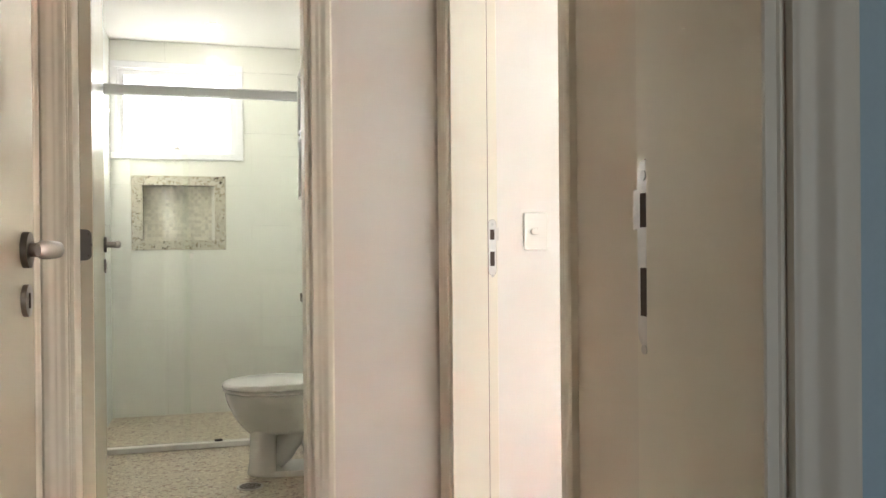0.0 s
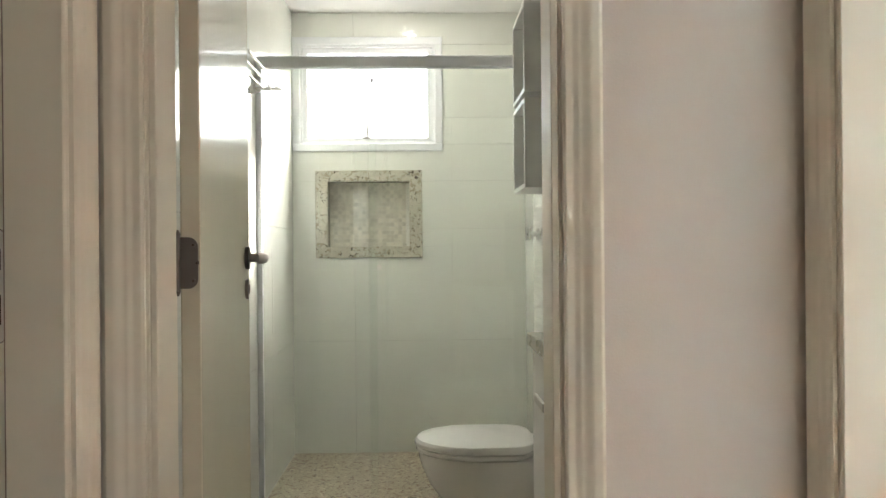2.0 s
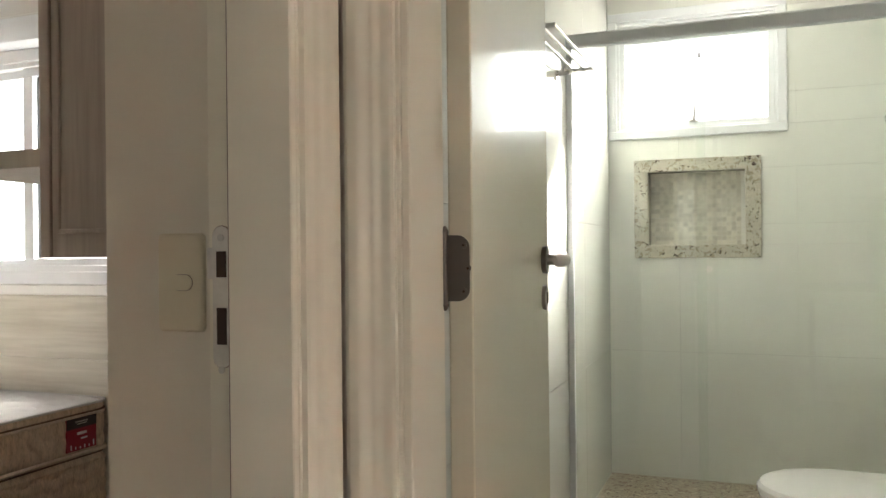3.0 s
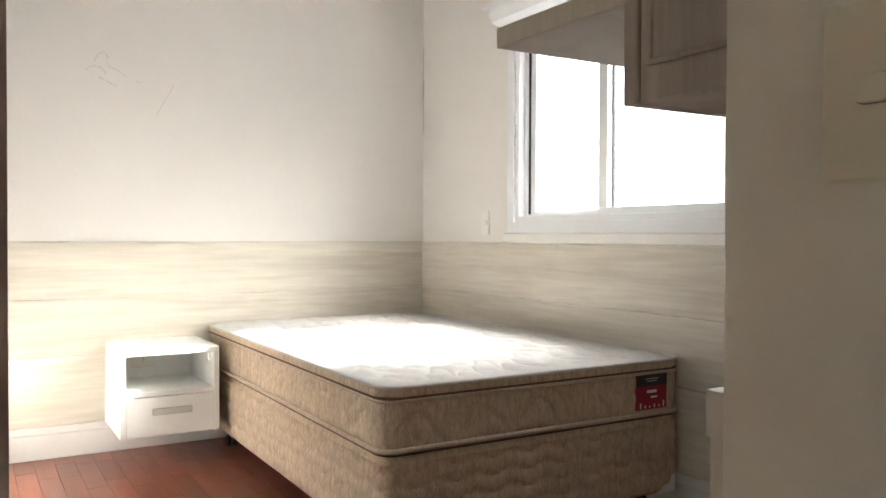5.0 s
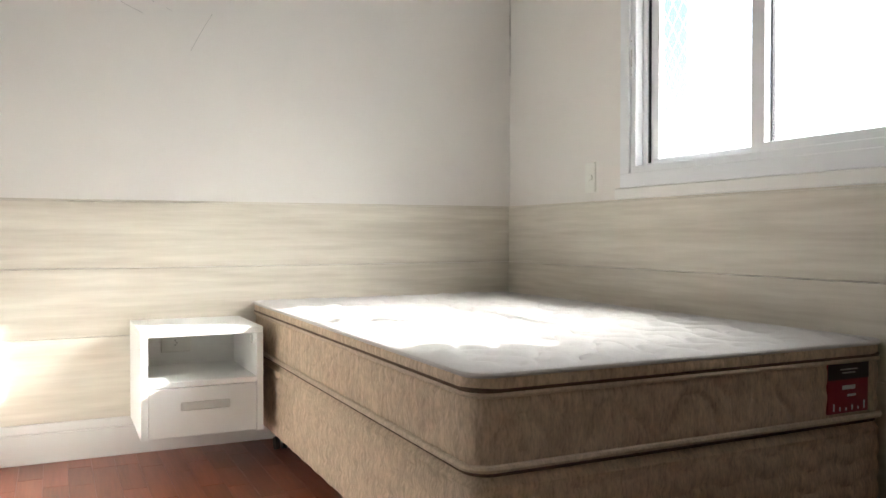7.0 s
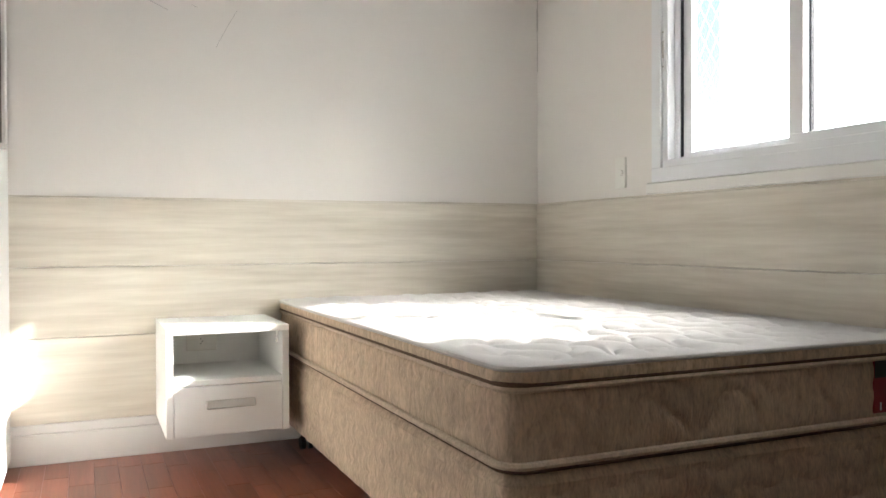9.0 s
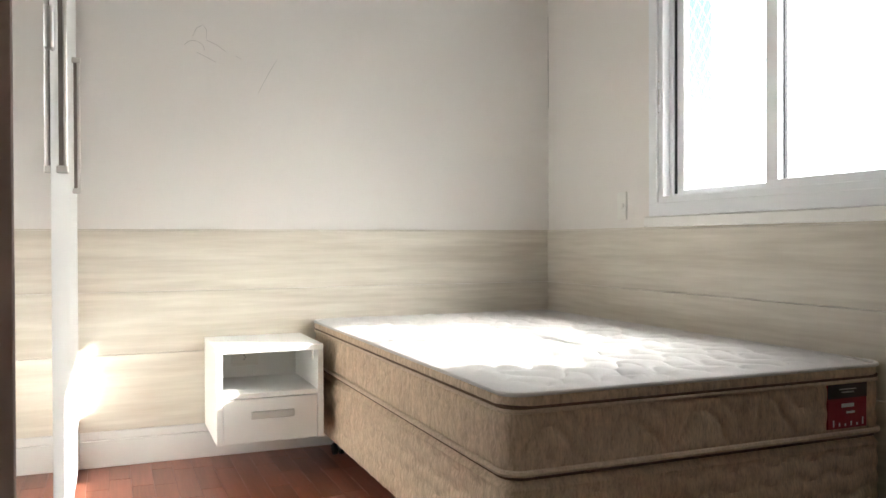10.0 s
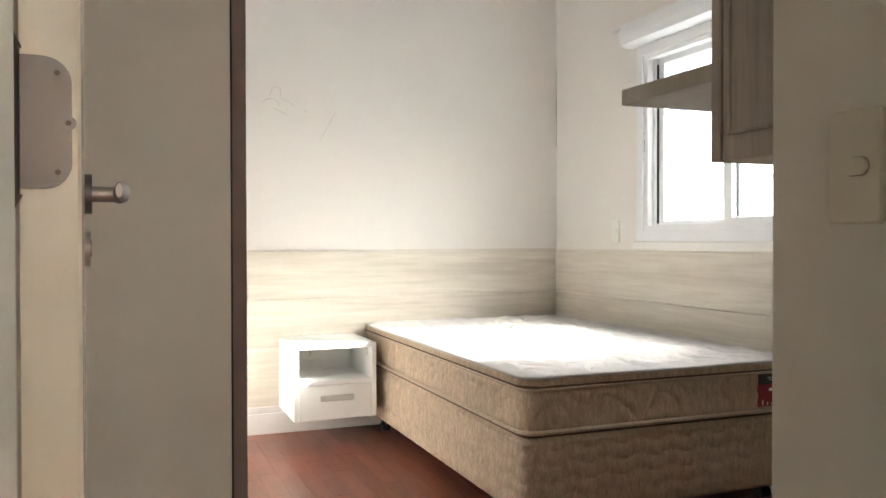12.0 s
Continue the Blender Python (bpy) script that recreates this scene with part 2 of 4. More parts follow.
M_TAN = fabric("tan_chenille", (0.54, 0.42, 0.30), vary=0.24, depth=0.8)
# dark brown that paints the shade in the mattress's gaps
M_GAPSHADE = fabric("brown_gap_shade", (0.13, 0.085, 0.055), 0.9, False, 0.5)
M_PIPE = fabric("tan_piping", (0.56, 0.45, 0.335), 0.85, False, 0.4)
M_RED = mat("red_label", (0.28, 0.015, 0.03), 0.45, 0.05, 20)
M_BLACKLAB = mat("black_label", (0.03, 0.02, 0.022), 0.45, 0.05, 20)
M_RUBBER = mat("black_plastic", (0.025, 0.023, 0.022), 0.4, 0.1, 30)
M_GREY = mat("grey_upholstery", (0.20, 0.175, 0.16), 0.9, 0.1, 60, 0.2, 300, 0.2)
M_SHEET = mat("white_sheet", (0.82, 0.81, 0.80), 0.8, 0.03, 6, 0.1, 200, 0.1)
M_BROWN = mat("brown_blind", (0.26, 0.19, 0.16), 0.7, 0.08, 20)
M_STONE = mat("white_stone_strips", (0.74, 0.73, 0.68), 0.5, 0.05, 10, 0.1, 150, 0.3, by_piece=0.07, by_island=True)
M_MIRROR = mat("mirror", (0.86, 0.87, 0.86), 0.02, 0.0, 2, metal=1.0)
M_GRAPH = mat("pencil", (0.52, 0.49, 0.455), 0.8, 0.1, 60)

# ---------------------------------------------------------------- helpers


def box(bm, x0, x1, y0, y1, z0, z1, bevel=0.0, seg=1):
    """An upright block; bevelled edges where bevel is given."""
    r = bmesh.ops.create_cube(bm, size=1.0)
    vs = r["verts"]
    for v in vs:
        v.co = Vector(((x0 + x1) / 2 + v.co.x * (x1 - x0), (y0 + y1) / 2 + v.co.y * (y1 - y0), (z0 + z1) / 2 + v.co.z * (z1 - z0)))
    if bevel:
        es = list({e for v in vs for e in v.link_edges})
        bmesh.ops.bevel(bm, geom=es, offset=bevel, segments=seg, affect="EDGES", profile=0.5)
    return bm


def blk(*args, **kw):
    return box(bmesh.new(), *args, **kw)


def rod(bm, a, b, r, n=14, r2=None):
    """A round bar from a to b."""
    a, b = Vector(a), Vector(b)
    q = (b - a).to_track_quat("Z", "Y").to_matrix().to_4x4()
    bmesh.ops.create_cone(bm, cap_ends=True, segments=n, radius1=r, radius2=r if r2 is None else r2, depth=(b - a).length,
                          matrix=Matrix.Translation((a + b) / 2) @ q)
    return bm


def part(name, bm, material, parent=None, label="", smooth=False):
    me = bpy.data.meshes.new(name)
    bm.normal_update()
    bm.to_mesh(me)
    bm.free()
    me.transform(Matrix.Scale(S, 4))
    me.materials.append(material)
    if smooth:
        for p in me.polygons:
            p.use_smooth = True
        me.set_sharp_from_angle(angle=radians(35))
    ob = new(name, me)
    if parent is not None:
        ob.parent = parent
        ob.matrix_parent_inverse = parent.matrix_basis.inverted()
    if label:
        tagged(ob, label)
    return ob


def thing(name, at, label, category, group="", kind=""):
    ob = new(name)
    ob.matrix_basis = Matrix.Translation(Vector(at) * S)
    ob.empty_display_size = 0.1
    return tagged(ob, label, category, group, kind)


def setting(name, bm, material, label, category, smooth=False):
    return tagged(part(name, bm, material, None, "", smooth), label, category, "", "structure")


def loft(rings, close_top=True, close_bottom=True):
    """A skin over rings of points with equal counts."""
    bm = bmesh.new()
    rows = [[bm.verts.new(p) for p in ring] for ring in rings]
    n = len(rows[0])
    for a, b in zip(rows, rows[1:]):
        for i in range(n):
            bm.faces.new((a[i], a[(i + 1) % n], b[(i + 1) % n], b[i]))
    if close_bottom:
        bm.faces.new(list(reversed(rows[0])))
    if close_top:
        bm.faces.new(rows[-1])
    return bm


def rrect(x0, x1, y0, y1, r, z, n=8, fill=0):
    """A rounded rectangle as a ring of points; fill adds points along the straight sides."""
    pts = []
    for cx, cy, a0 in ((x1 - r, y1 - r, 0), (x0 + r, y1 - r, 90), (x0 + r, y0 + r, 180), (x1 - r, y0 + r, 270)):
        arc = [(cx + r * math.cos(radians(a0 + 90 * i / n)), cy + r * math.sin(radians(a0 + 90 * i / n))) for i in range(n + 1)]
        if pts and fill:
            p, q = pts[-1], arc[0]
            pts += [(p[0] + (q[0] - p[0]) * k / (fill + 1), p[1] + (q[1] - p[1]) * k / (fill + 1)) for k in range(1, fill + 1)]
        pts += arc
    if fill:
        p, q = pts[-1], pts[0]
        pts += [(p[0] + (q[0] - p[0]) * k / (fill + 1), p[1] + (q[1] - p[1]) * k / (fill + 1)) for k in range(1, fill + 1)]
    return [(x, y, z) for x, y in pts]


def tube(points, r, closed=False, n=8):
    """A bent round bar or cord through points."""
    pts = [Vector(p) for p in points]
    rings = []
    m = len(pts)
    for i, p in enumerate(pts):
        a = pts[(i - 1) % m] if closed or i else p
        b = pts[(i + 1) % m] if closed or i < m - 1 else p
        d = (b - a).normalized()
        side = d.cross(Vector((0, 0, 1)))
        side = side.normalized() if side.length > 0.05 else d.cross(Vector((0, 1, 0))).normalized()
        up = side.cross(d)
        rings.append([p + r * (math.cos(2 * math.pi * k / n) * side + math.sin(2 * math.pi * k / n) * up) for k in range(n)])
    if closed:
        return loft(rings + [rings[0]], False, False)
    return loft(rings)


def minus(rects, hole):
    """Rectangles with a hole cut out, as smaller rectangles."""
    out = []
    hx0, hx1, hz0, hz1 = hole
    for x0, x1, z0, z1 in rects:
        if hx1 <= x0 or hx0 >= x1 or hz1 <= z0 or hz0 >= z1:
            out.append((x0, x1, z0, z1))
            continue
        a, b, c, d = max(x0, hx0), min(x1, hx1), max(z0, hz0), min(z1, hz1)
        if z0 < c:
            out.append((x0, x1, z0, c))
        if d < z1:
            out.append((x0, x1, d, z1))
        if x0 < a:
            out.append((x0, a, c, d))
        if b < x1:
            out.append((b, x1, c, d))
    return out


# ---------------------------------------------------------------- plan
H = 2.55                      # ceiling of rooms and hall
XW, YN = -3.50, -1.55         # bedroom: faces of the west and north walls
HW, HE = 0.205, 1.285         # hall: faces of the west and east walls
HN, HS = -3.14, -4.78         # hall: faces of the north and south walls
DY0, DY1 = -3.965, -3.235     # both bedroom doors: jamb faces
DY2 = -3.995                  # second bedroom's door: south jamb
DTOP = 2.10
BE = 1.25                     # bathroom: face of the east wall
BC = 2.367                    # bathroom: lowered ceiling
WIN = (-2.655, -1.405, 1.015, 1.885)     # bedroom window's opening x, z
BWIN = (0.04, 0.77, 1.655, 2.195)        # bathroom window's opening x, z
NICHE = (0.186, 0.626, 1.105, 1.458)
BW2 = (2.775, 3.98, 1.12, 1.915)           # second bedroom's window


def wall(name, blocks, material, label):
    bm = bmesh.new()
    for b in blocks:
        box(bm, *b)
    return setting(name, bm, material, label, "wall")


def around(x0, x1, z0, z1, hole, y0, y1):
    """The blocks of a wall along x round one opening."""
    return [(a, b, y0, y1, c, d) for a, b, c, d in minus([(x0, x1, z0, z1)], hole)]


wall("wall_west", [(-3.65, XW, -4.37, -1.40, 0, H)], M_WALL, "off-white painted plaster wall with faint pencil scribbles")
wall("wall_north", around(XW, -0.08, 0, H, WIN, YN, -1.40), M_WALL, "off-white painted plaster wall round the bedroom window")
wall("wall_south", [(XW, 0.09, -4.37, -4.22, 0, H)], M_WALL, "plain off-white wall behind the wardrobe")
wall("wall_east", [(-0.08, -0.012, HN, -1.40, 0, H)], M_WALL, "off-white painted wall behind the desk")
wall("wall_pier_one", [(-0.08, HW, -3.21, HN, 0, H), (-0.012, HW, HN, -3.02, 0, H)], M_WARMLIT, "short wall end with a light switch, painted creamier for warm light")
wall("wall_hall_west", [(0.09, HW, HS, DY0 - 0.025, 0, H), (0.09, HW, DY0 - 0.025, -3.21, DTOP + 0.025, H)], M_HALL, "off-white hall wall with a doorway")
wall("wall_hall_north", [(HW, 0.262, HN, -3.02, 0, H), (0.922, HE, HN, -3.02, 0, H), (0.262, 0.922, HN, -3.02, DTOP + 0.025, H)], M_HALL, "pinkish off-white hall wall round the bathroom door")
wall("wall_pier_two", [(HE, 1.75, -3.19, -3.02, 0, H)], M_WALL, "short off-white wall end with a light switch")
wall("wall_hall_east", [(HE, 1.40, HS, DY2 - 0.025, 0, H), (HE, 1.40, DY2 - 0.025, -3.19, DTOP + 0.025, H)], M_WARMLIT, "hall wall with a second doorway, painted creamier for warm light")
wall("wall_hall_south", [(HW - 0.115, 0.335, -4.95, HS, 0, H), (1.035, 1.40, -4.95, HS, 0, H), (0.335, 1.035, -4.95, HS, DTOP + 0.025, H)], M_HALL, "off-white hall wall round the entrance door")
# bathroom shell
wall("wall_bath_west", [(-0.012, -0.006, -3.02, 0.0, 0, BC + 0.1)], M_GROUT, "thin white-tiled bathroom wall")
wall("wall_bath_east", [(BE + 0.006, BE + 0.12, -3.02, 0.0, 0, BC + 0.1)], M_GROUT, "white-tiled bathroom wall")
wall("wall_bath_north", [(a, b, 0.006, 0.13, c, d) for a, b, c, d in minus(minus([(-0.08, BE + 0.12, 0, BC + 0.1)], BWIN), NICHE)], M_GROUT, "white-tiled bathroom wall with a window and a niche")
# second bedroom
wall("wall_bedroom_two_north", around(1.40, 4.6, 0, H, BW2, -1.55, -1.40), M_WALL, "off-white wall round a second bedroom's window")
wall("wall_bedroom_two_east", [(4.6, 4.75, -5.2, -1.40, 0, H)], M_WALL, "plain off-white wall of a second bedroom")
wall("wall_bedroom_two_south", [(1.40, 4.6, -5.35, -5.2, 0, H)], M_WALL, "plain off-white wall of a second bedroom")
wall("wall_bedroom_two_west", [(1.40, 1.52, -3.02, -1.55, 0, H), (1.40, 1.52, -5.2, -4.95, 0, H)], M_WALL, "plain off-white wall of a second bedroom")
# living side: blue wall by the door, the other walls unseen and added
wall("wall_living_north", [(-2.0, 0.335, -4.965, -4.95, 0, H), (1.035, 3.5, -4.965, -4.95, 0, H), (0.335, 1.035, -4.965, -4.95, DTOP + 0.025, H), (-2.0, HW - 0.115, -4.95, -4.37, 0, H)], M_BLUE, "light blue painted wall by the entrance door")
# off-white keeps the bounce from these unseen walls on the casing warm
wall("wall_living_west", [(-2.15, -2.0, -8.15, -4.37, 0, H)], M_WALL, "unseen plain off-white wall added to close the living side")
wall("wall_living_east", [(3.5, 3.65, -8.15, -5.35, 0, H)], M_WALL, "unseen plain off-white wall added to close the living side")
# invented opening, set aside so the shower glass doesn't mirror it
wall("wall_living_south", around(-2.0, 3.5, 0, H, (1.45, 2.35, 0.85, 1.85), -8.15, -8.0), M_WALL, "unseen off-white wall with an added opening that lets in light")

bm = bmesh.new()
box(bm, -3.65, 0.09, -4.37, -1.40, H, H + 0.1)
box(bm, 0.09, 4.75, -5.35, -3.02, H, H + 0.1)
box(bm, 1.40, 4.75, -3.02, -1.40, H, H + 0.1)
box(bm, -2.15, 3.65, -8.15, -5.35, H, H + 0.1)
box(bm, -2.15, 0.09, -5.35, -4.37, H, H + 0.1)
setting("ceiling", bm, M_CEIL, "plain white painted ceiling", "ceiling")
setting("ceiling_bathroom", blk(-0.012, BE + 0.12, -3.02, 0.006, BC, BC + 0.08), M_CEIL, "white lowered plasterboard ceiling of the bathroom", "ceiling")

# ---------------------------------------------------------------- floors and skirting
bm = bmesh.new()
box(bm, -3.65, 0.09, -4.37, -1.40, -0.12, -0.012)
setting("floor", bm, M_DARK, "dark bed under the reddish parquet floor", "floor")
setting("floor_hall", blk(0.09, 1.40, -4.95, -3.02, -0.12, 0.0), M_PARQUET, "reddish-brown wooden hall floor", "floor")
setting("floor_bedroom_two", blk(1.40, 4.75, -5.35, -1.40, -0.12, 0.0), M_PARQUET, "reddish-brown wooden floor of a second bedroom", "floor")
setting("floor_living", blk(-2.15, 3.65, -8.15, -4.95, -0.12, -0.002), M_PARQUET, "reddish-brown wooden living room floor", "floor")


def skirting(name, x0, x1, y0, y1, out):
    """A white skirting board with a moulded top; out: the side that faces the room."""
    bm = bmesh.new()
    box(bm, x0, x1, y0, y1, 0, 0.105, 0.002)
    dx, dy = out
    t = 0.006
    box(bm, x0 + (t if dx < 0 else 0), x1 - (t if dx > 0 else 0), y0 + (t if dy < 0 else 0), y1 - (t if dy > 0 else 0), 0.105, 0.14, 0.004)
    return setting(name, bm, M_BASE, "tall white painted skirting board with a moulded top", "skirting")


skirting("baseboard_west", XW, XW + 0.016, -3.645, YN, (1, 0))
skirting("baseboard_north", XW + 0.016, -0.08, YN - 0.016, YN, (0, -1))

# ---------------------------------------------------------------- wainscot of laminate boards


def wainscot(name, axis, a, b, at, joints):
    root = thing(name, (0, 0, 0), "light oak laminate wainscot boards with grooved joints", "wall panel", kind="structure")
    cuts = [a, *joints, b]
    bounds = [0.14, 0.437, 0.684, 0.928]
    for z0, z1 in zip(bounds, bounds[1:]):
        for c, d in zip(cuts, cuts[1:]):
            if axis == "y":
                bm = blk(at, at + 0.012, c + 0.0008, d - 0.0008, z0 + 0.0012, z1 - 0.0012, bevel=0.0012)
            else:
                bm = blk(c + 0.0008, d - 0.0008, at - 0.012, at, z0 + 0.0012, z1 - 0.0012, bevel=0.0012)
            part("board", bm, M_PANEL_Y if axis == "y" else M_PANEL, root)
    cap = blk(at, at + 0.014, a, b, 0.928, 0.933) if axis == "y" else blk(a, b, at - 0.014, at, 0.928, 0.933)
    part("cap", cap, M_PANEL_Y if axis == "y" else M_PANEL, root)


wainscot("wainscot_west", "y", -3.645, YN - 0.012, XW, [])
wainscot("wainscot_north", "x", XW, -0.081, YN, [-1.396])

# ---------------------------------------------------------------- doors


def lever_set(leaf, at, out, along, gap=0.073):
    """A lever on a round rose and a round key escutcheon; out: away from the leaf; along: the way the lever points."""
    at, out, along = Vector(at), Vector(out), Vector(along)
    bm = bmesh.new()
    rod(bm, at, at + out * 0.009, 0.0265, 28)
    rose = part("rose", bm, M_BRONZE, leaf, "brushed nickel rose", True)
    bm = bmesh.new()
    rod(bm, at + out * 0.009, at + out * 0.043, 0.0105, 18)
    c = at + out * 0.043
    side = out.cross(along)
    rings = []
    for s, w, h, o in ((-0.012, 0.009, 0.012, 0), (0.0, 0.0105, 0.0125, 0), (0.03, 0.009, 0.0125, 0.003), (0.062, 0.008, 0.013, 0.003), (0.092, 0.007, 0.0125, -0.002), (0.103, 0.004, 0.009, -0.004)):
        rings.append([c + along * s + out * (w * math.cos(k * math.pi / 6) + o) + side * (h * math.sin(k * math.pi / 6)) for k in range(12)])
    bm2 = loft(rings)
    me = bpy.data.meshes.new("tmp")
    bm2.to_mesh(me)
    bm2.free()
    bm.from_mesh(me)
    bpy.data.meshes.remove(me)
    part("lever", bm, M_LEVER, leaf, "brushed nickel lever handle", True)
    k = at - Vector((0, 0, gap))
    bm = bmesh.new()
    rod(bm, k, k + out * 0.007, 0.0235, 28)
    part("escutcheon", bm, M_LEVER, leaf, "round brushed nickel key escutcheon", True)
    u = Vector((abs(along.x), abs(along.y), 0))
    o = k + out * 0.0075
    a, b = o - u * 0.003 - Vector((0, 0, 0.011)) - out * 0.002, o + u * 0.003 + Vector((0, 0, 0.011)) + out * 0.0006
    part("keyhole", blk(min(a.x, b.x), max(a.x, b.x), min(a.y, b.y), max(a.y, b.y), a.z, b.z), M_DARK, leaf, "dark keyhole slot")


def hinge(leaf, x, y, z, face, h=0.093, w=0.042):
    """A butt hinge whose leaf lies on the door's edge at x, y; face: the edge's outward side, plate: the way the plate runs."""
    f, p = Vector(face[0]), Vector(face[1])
    c = Vector((x, y, z))
    bm = bmesh.new()
    ring = []
    r = 0.016
    for k in range(7):
        t = radians(90 * k / 6)
        ring.append((w - r + r * math.sin(t), h / 2 - r + r * math.cos(t)))
    prof = [(0, h / 2)] + ring + [(u, -v) for u, v in reversed(ring)] + [(0, -h / 2)]
    lo = [c + p * u + Vector((0, 0, v)) for u, v in prof]
    hi = [q + f * 0.0025 for q in lo]
    bm3 = loft([lo, hi])
    plate = part("hinge_plate", bm3, M_BRONZE, leaf, "dark nickel butt hinge")
    bm = bmesh.new()
    k = c - p * 0.004 + f * 0.003
    rod(bm, k - Vector((0, 0, h / 2 + 0.004)), k + Vector((0, 0, h / 2 + 0.004)), 0.0055, 12)
    for s in (-1, 1):
        rod(bm, k + Vector((0, 0, s * (h / 2 + 0.004))), k + Vector((0, 0, s * (h / 2 + 0.012))), 0.007, 12, 0.003)
    part("hinge_pin", bm, M_BRONZE, leaf, "", True)
    for u, v in ((0.022, 0.03), (0.028, 0.0), (0.022, -0.03)):
        s = c + p * u + Vector((0, 0, v)) + f * 0.0025
        bm = bmesh.new()
        rod(bm, s, s + f * 0.0008, 0.0045, 12)
        part("screw", bm, M_BRONZE, leaf, "", True)
        part("screw_slot", rod(bmesh.new(), s + f * 0.0008, s + f * 0.0011, 0.0018, 8), M_DARK, leaf)


def strike(root, c, n, lip, material=M_STRIKE):
    """A lock's strike plate on a jamb: c its middle, n out of the jamb, lip the way its tongue points."""
    c, n, lip = Vector(c), Vector(n), Vector(lip)
    prof = []
    w, h = 0.0115, 0.079
    for s in (1, -1):
        for k in range(7):
            t = radians(180 * k / 6)
            prof.append((w * math.cos(t) * s, s * (h - w + w * math.sin(t))))
    # slightly larger brown plate beneath, its rim stands in for the shadow gap
    lo = [c + lip * u * 1.09 + Vector((0, 0, v * 1.012)) for u, v in prof]
    part("strike_gap_shade", loft([lo, [q + n * 0.0006 for q in lo]]), M_BROWN, root, "thin brown rim painted as the shadow gap round the plate")
    lo = [c + lip * u + Vector((0, 0, v)) for u, v in prof]
    plate = part("strike_plate", loft([lo, [q + n * 0.002 for q in lo]]), material, root, "rounded metal strike plate with chipped paint")
    a = c + lip * 0.010 + Vector((0, 0, 0.02))
    b = c + lip * 0.019 + Vector((0, 0, 0.055)) + n * 0.002
    part("strike_lip", blk(min(a.x, b.x), max(a.x, b.x), min(a.y, b.y), max(a.y, b.y), a.z, b.z, bevel=0.0008), material, plate)
    for z0, z1 in ((0.022, 0.051), (-0.053, -0.012)):
        a = c - lip * 0.007 + Vector((0, 0, z0)) + n * 0.001
        b = c + lip * 0.006 + Vector((0, 0, z1)) + n * 0.0026
        part("latch_hole", blk(min(a.x, b.x), max(a.x, b.x), min(a.y, b.y), max(a.y, b.y), a.z, b.z), M_DARK, plate, "dark latch opening")
    for v in (0.066, -0.081):
        s = c + Vector((0, 0, v)) + n * 0.002
        bm = bmesh.new()
        rod(bm, s, s + n * 0.0012, 0.0042, 12)
        rod(bm, s + n * 0.0012, s + n * 0.0014, 0.0016, 8)
        part("screw", bm, M_STEEL, plate, "", True)


def casing_run(root, p0, p1, width, wdir, out, bead=True):
    """One length of moulded casing from p0 to p1; wdir: across the board, away from the opening; out: off the wall."""
    p0, p1, wdir, out = Vector(p0), Vector(p1), Vector(wdir), Vector(out)
    w = width

    def step(x):
        x = min(1.0, max(0.0, x))
        return x * x * (3 - 2 * x)
    us = [w * k / 40 for k in range(41)]
    prof = [(0, 0)] + [(u, 0.007 + 0.002 * step(u / 0.005) + 0.003 * step((u - 0.014) / 0.012) + 0.005 * step((u - w + 0.034) / 0.018) - 0.003 * step((u - w + 0.006) / 0.006)) for u in us] + [(w, 0)]
    bm = loft([[p + wdir * u + out * v for u, v in prof] for p in (p0, p1)])
    bmesh.ops.recalc_face_normals(bm, faces=bm.faces)
    part("casing", bm, M_LACQ, root, "", True)


def door_frame(name, axis, f0, f1, a0, a1, face0, face1, stop_at, label, cas0=True, cas1=True, cw=0.065):
    """A doorway's lining: jamb faces f0 < f1 across the opening, lining from a0 to a1 through the wall (its two wall faces face0, face1)."""
    root = thing(name, ((f0 + f1) / 2, (a0 + a1) / 2, 0) if axis == "x" else ((a0 + a1) / 2, (f0 + f1) / 2, 0), label, "door", kind="structure")

    def b(u0, u1, v0, v1, z0, z1, bev=0.0015):
        return blk(u0, u1, v0, v1, z0, z1, bevel=bev) if axis == "x" else blk(v0, v1, u0, u1, z0, z1, bevel=bev)
    part("jamb", b(f0 - 0.025, f0, a0, a1, 0, DTOP + 0.025), M_LACQ, root)
    part("jamb", b(f1, f1 + 0.025, a0, a1, 0, DTOP + 0.025), M_LACQ, root)
    part("head_jamb", b(f0, f1, a0, a1, DTOP, DTOP + 0.025), M_LACQ, root)
    s0, s1 = stop_at
    for u0, u1 in ((f0, f0 + 0.011), (f1 - 0.011, f1)):
        part("door_stop", b(u0, u1, s0, s1, 0, DTOP), M_LACQ, root)
    part("door_stop", b(f0 + 0.011, f1 - 0.011, s0, s1, DTOP - 0.011, DTOP), M_LACQ, root)
    g0, g1 = (s0 - 0.003, s0) if root.name.endswith(("1",)) else (s1, s1 + 0.003)
    for u0, u1 in ((f0, f0 + 0.007), (f1 - 0.007, f1)):
        part("seal", b(u0, u1, g0, g1, 0, DTOP - 0.011, 0.0), M_BROWN, root, "thin brown seal along the stop")
    for on, face, sgn in ((cas0, face0, -1), (cas1, face1, 1)):
        if not on:
            continue
        for u, s in ((f0 - 0.006, -1), (f1 + 0.006, 1)):
            p0, p1 = (u, face, 0), (u, face, DTOP + 0.006 + cw)
            if axis == "y":
                p0, p1 = (face, u, 0), (face, u, DTOP + 0.006 + cw)
            wd = (s, 0, 0) if axis == "x" else (0, s, 0)
            od = (0, sgn, 0) if axis == "x" else (sgn, 0, 0)
            casing_run(root, p0, p1, cw, wd, od)
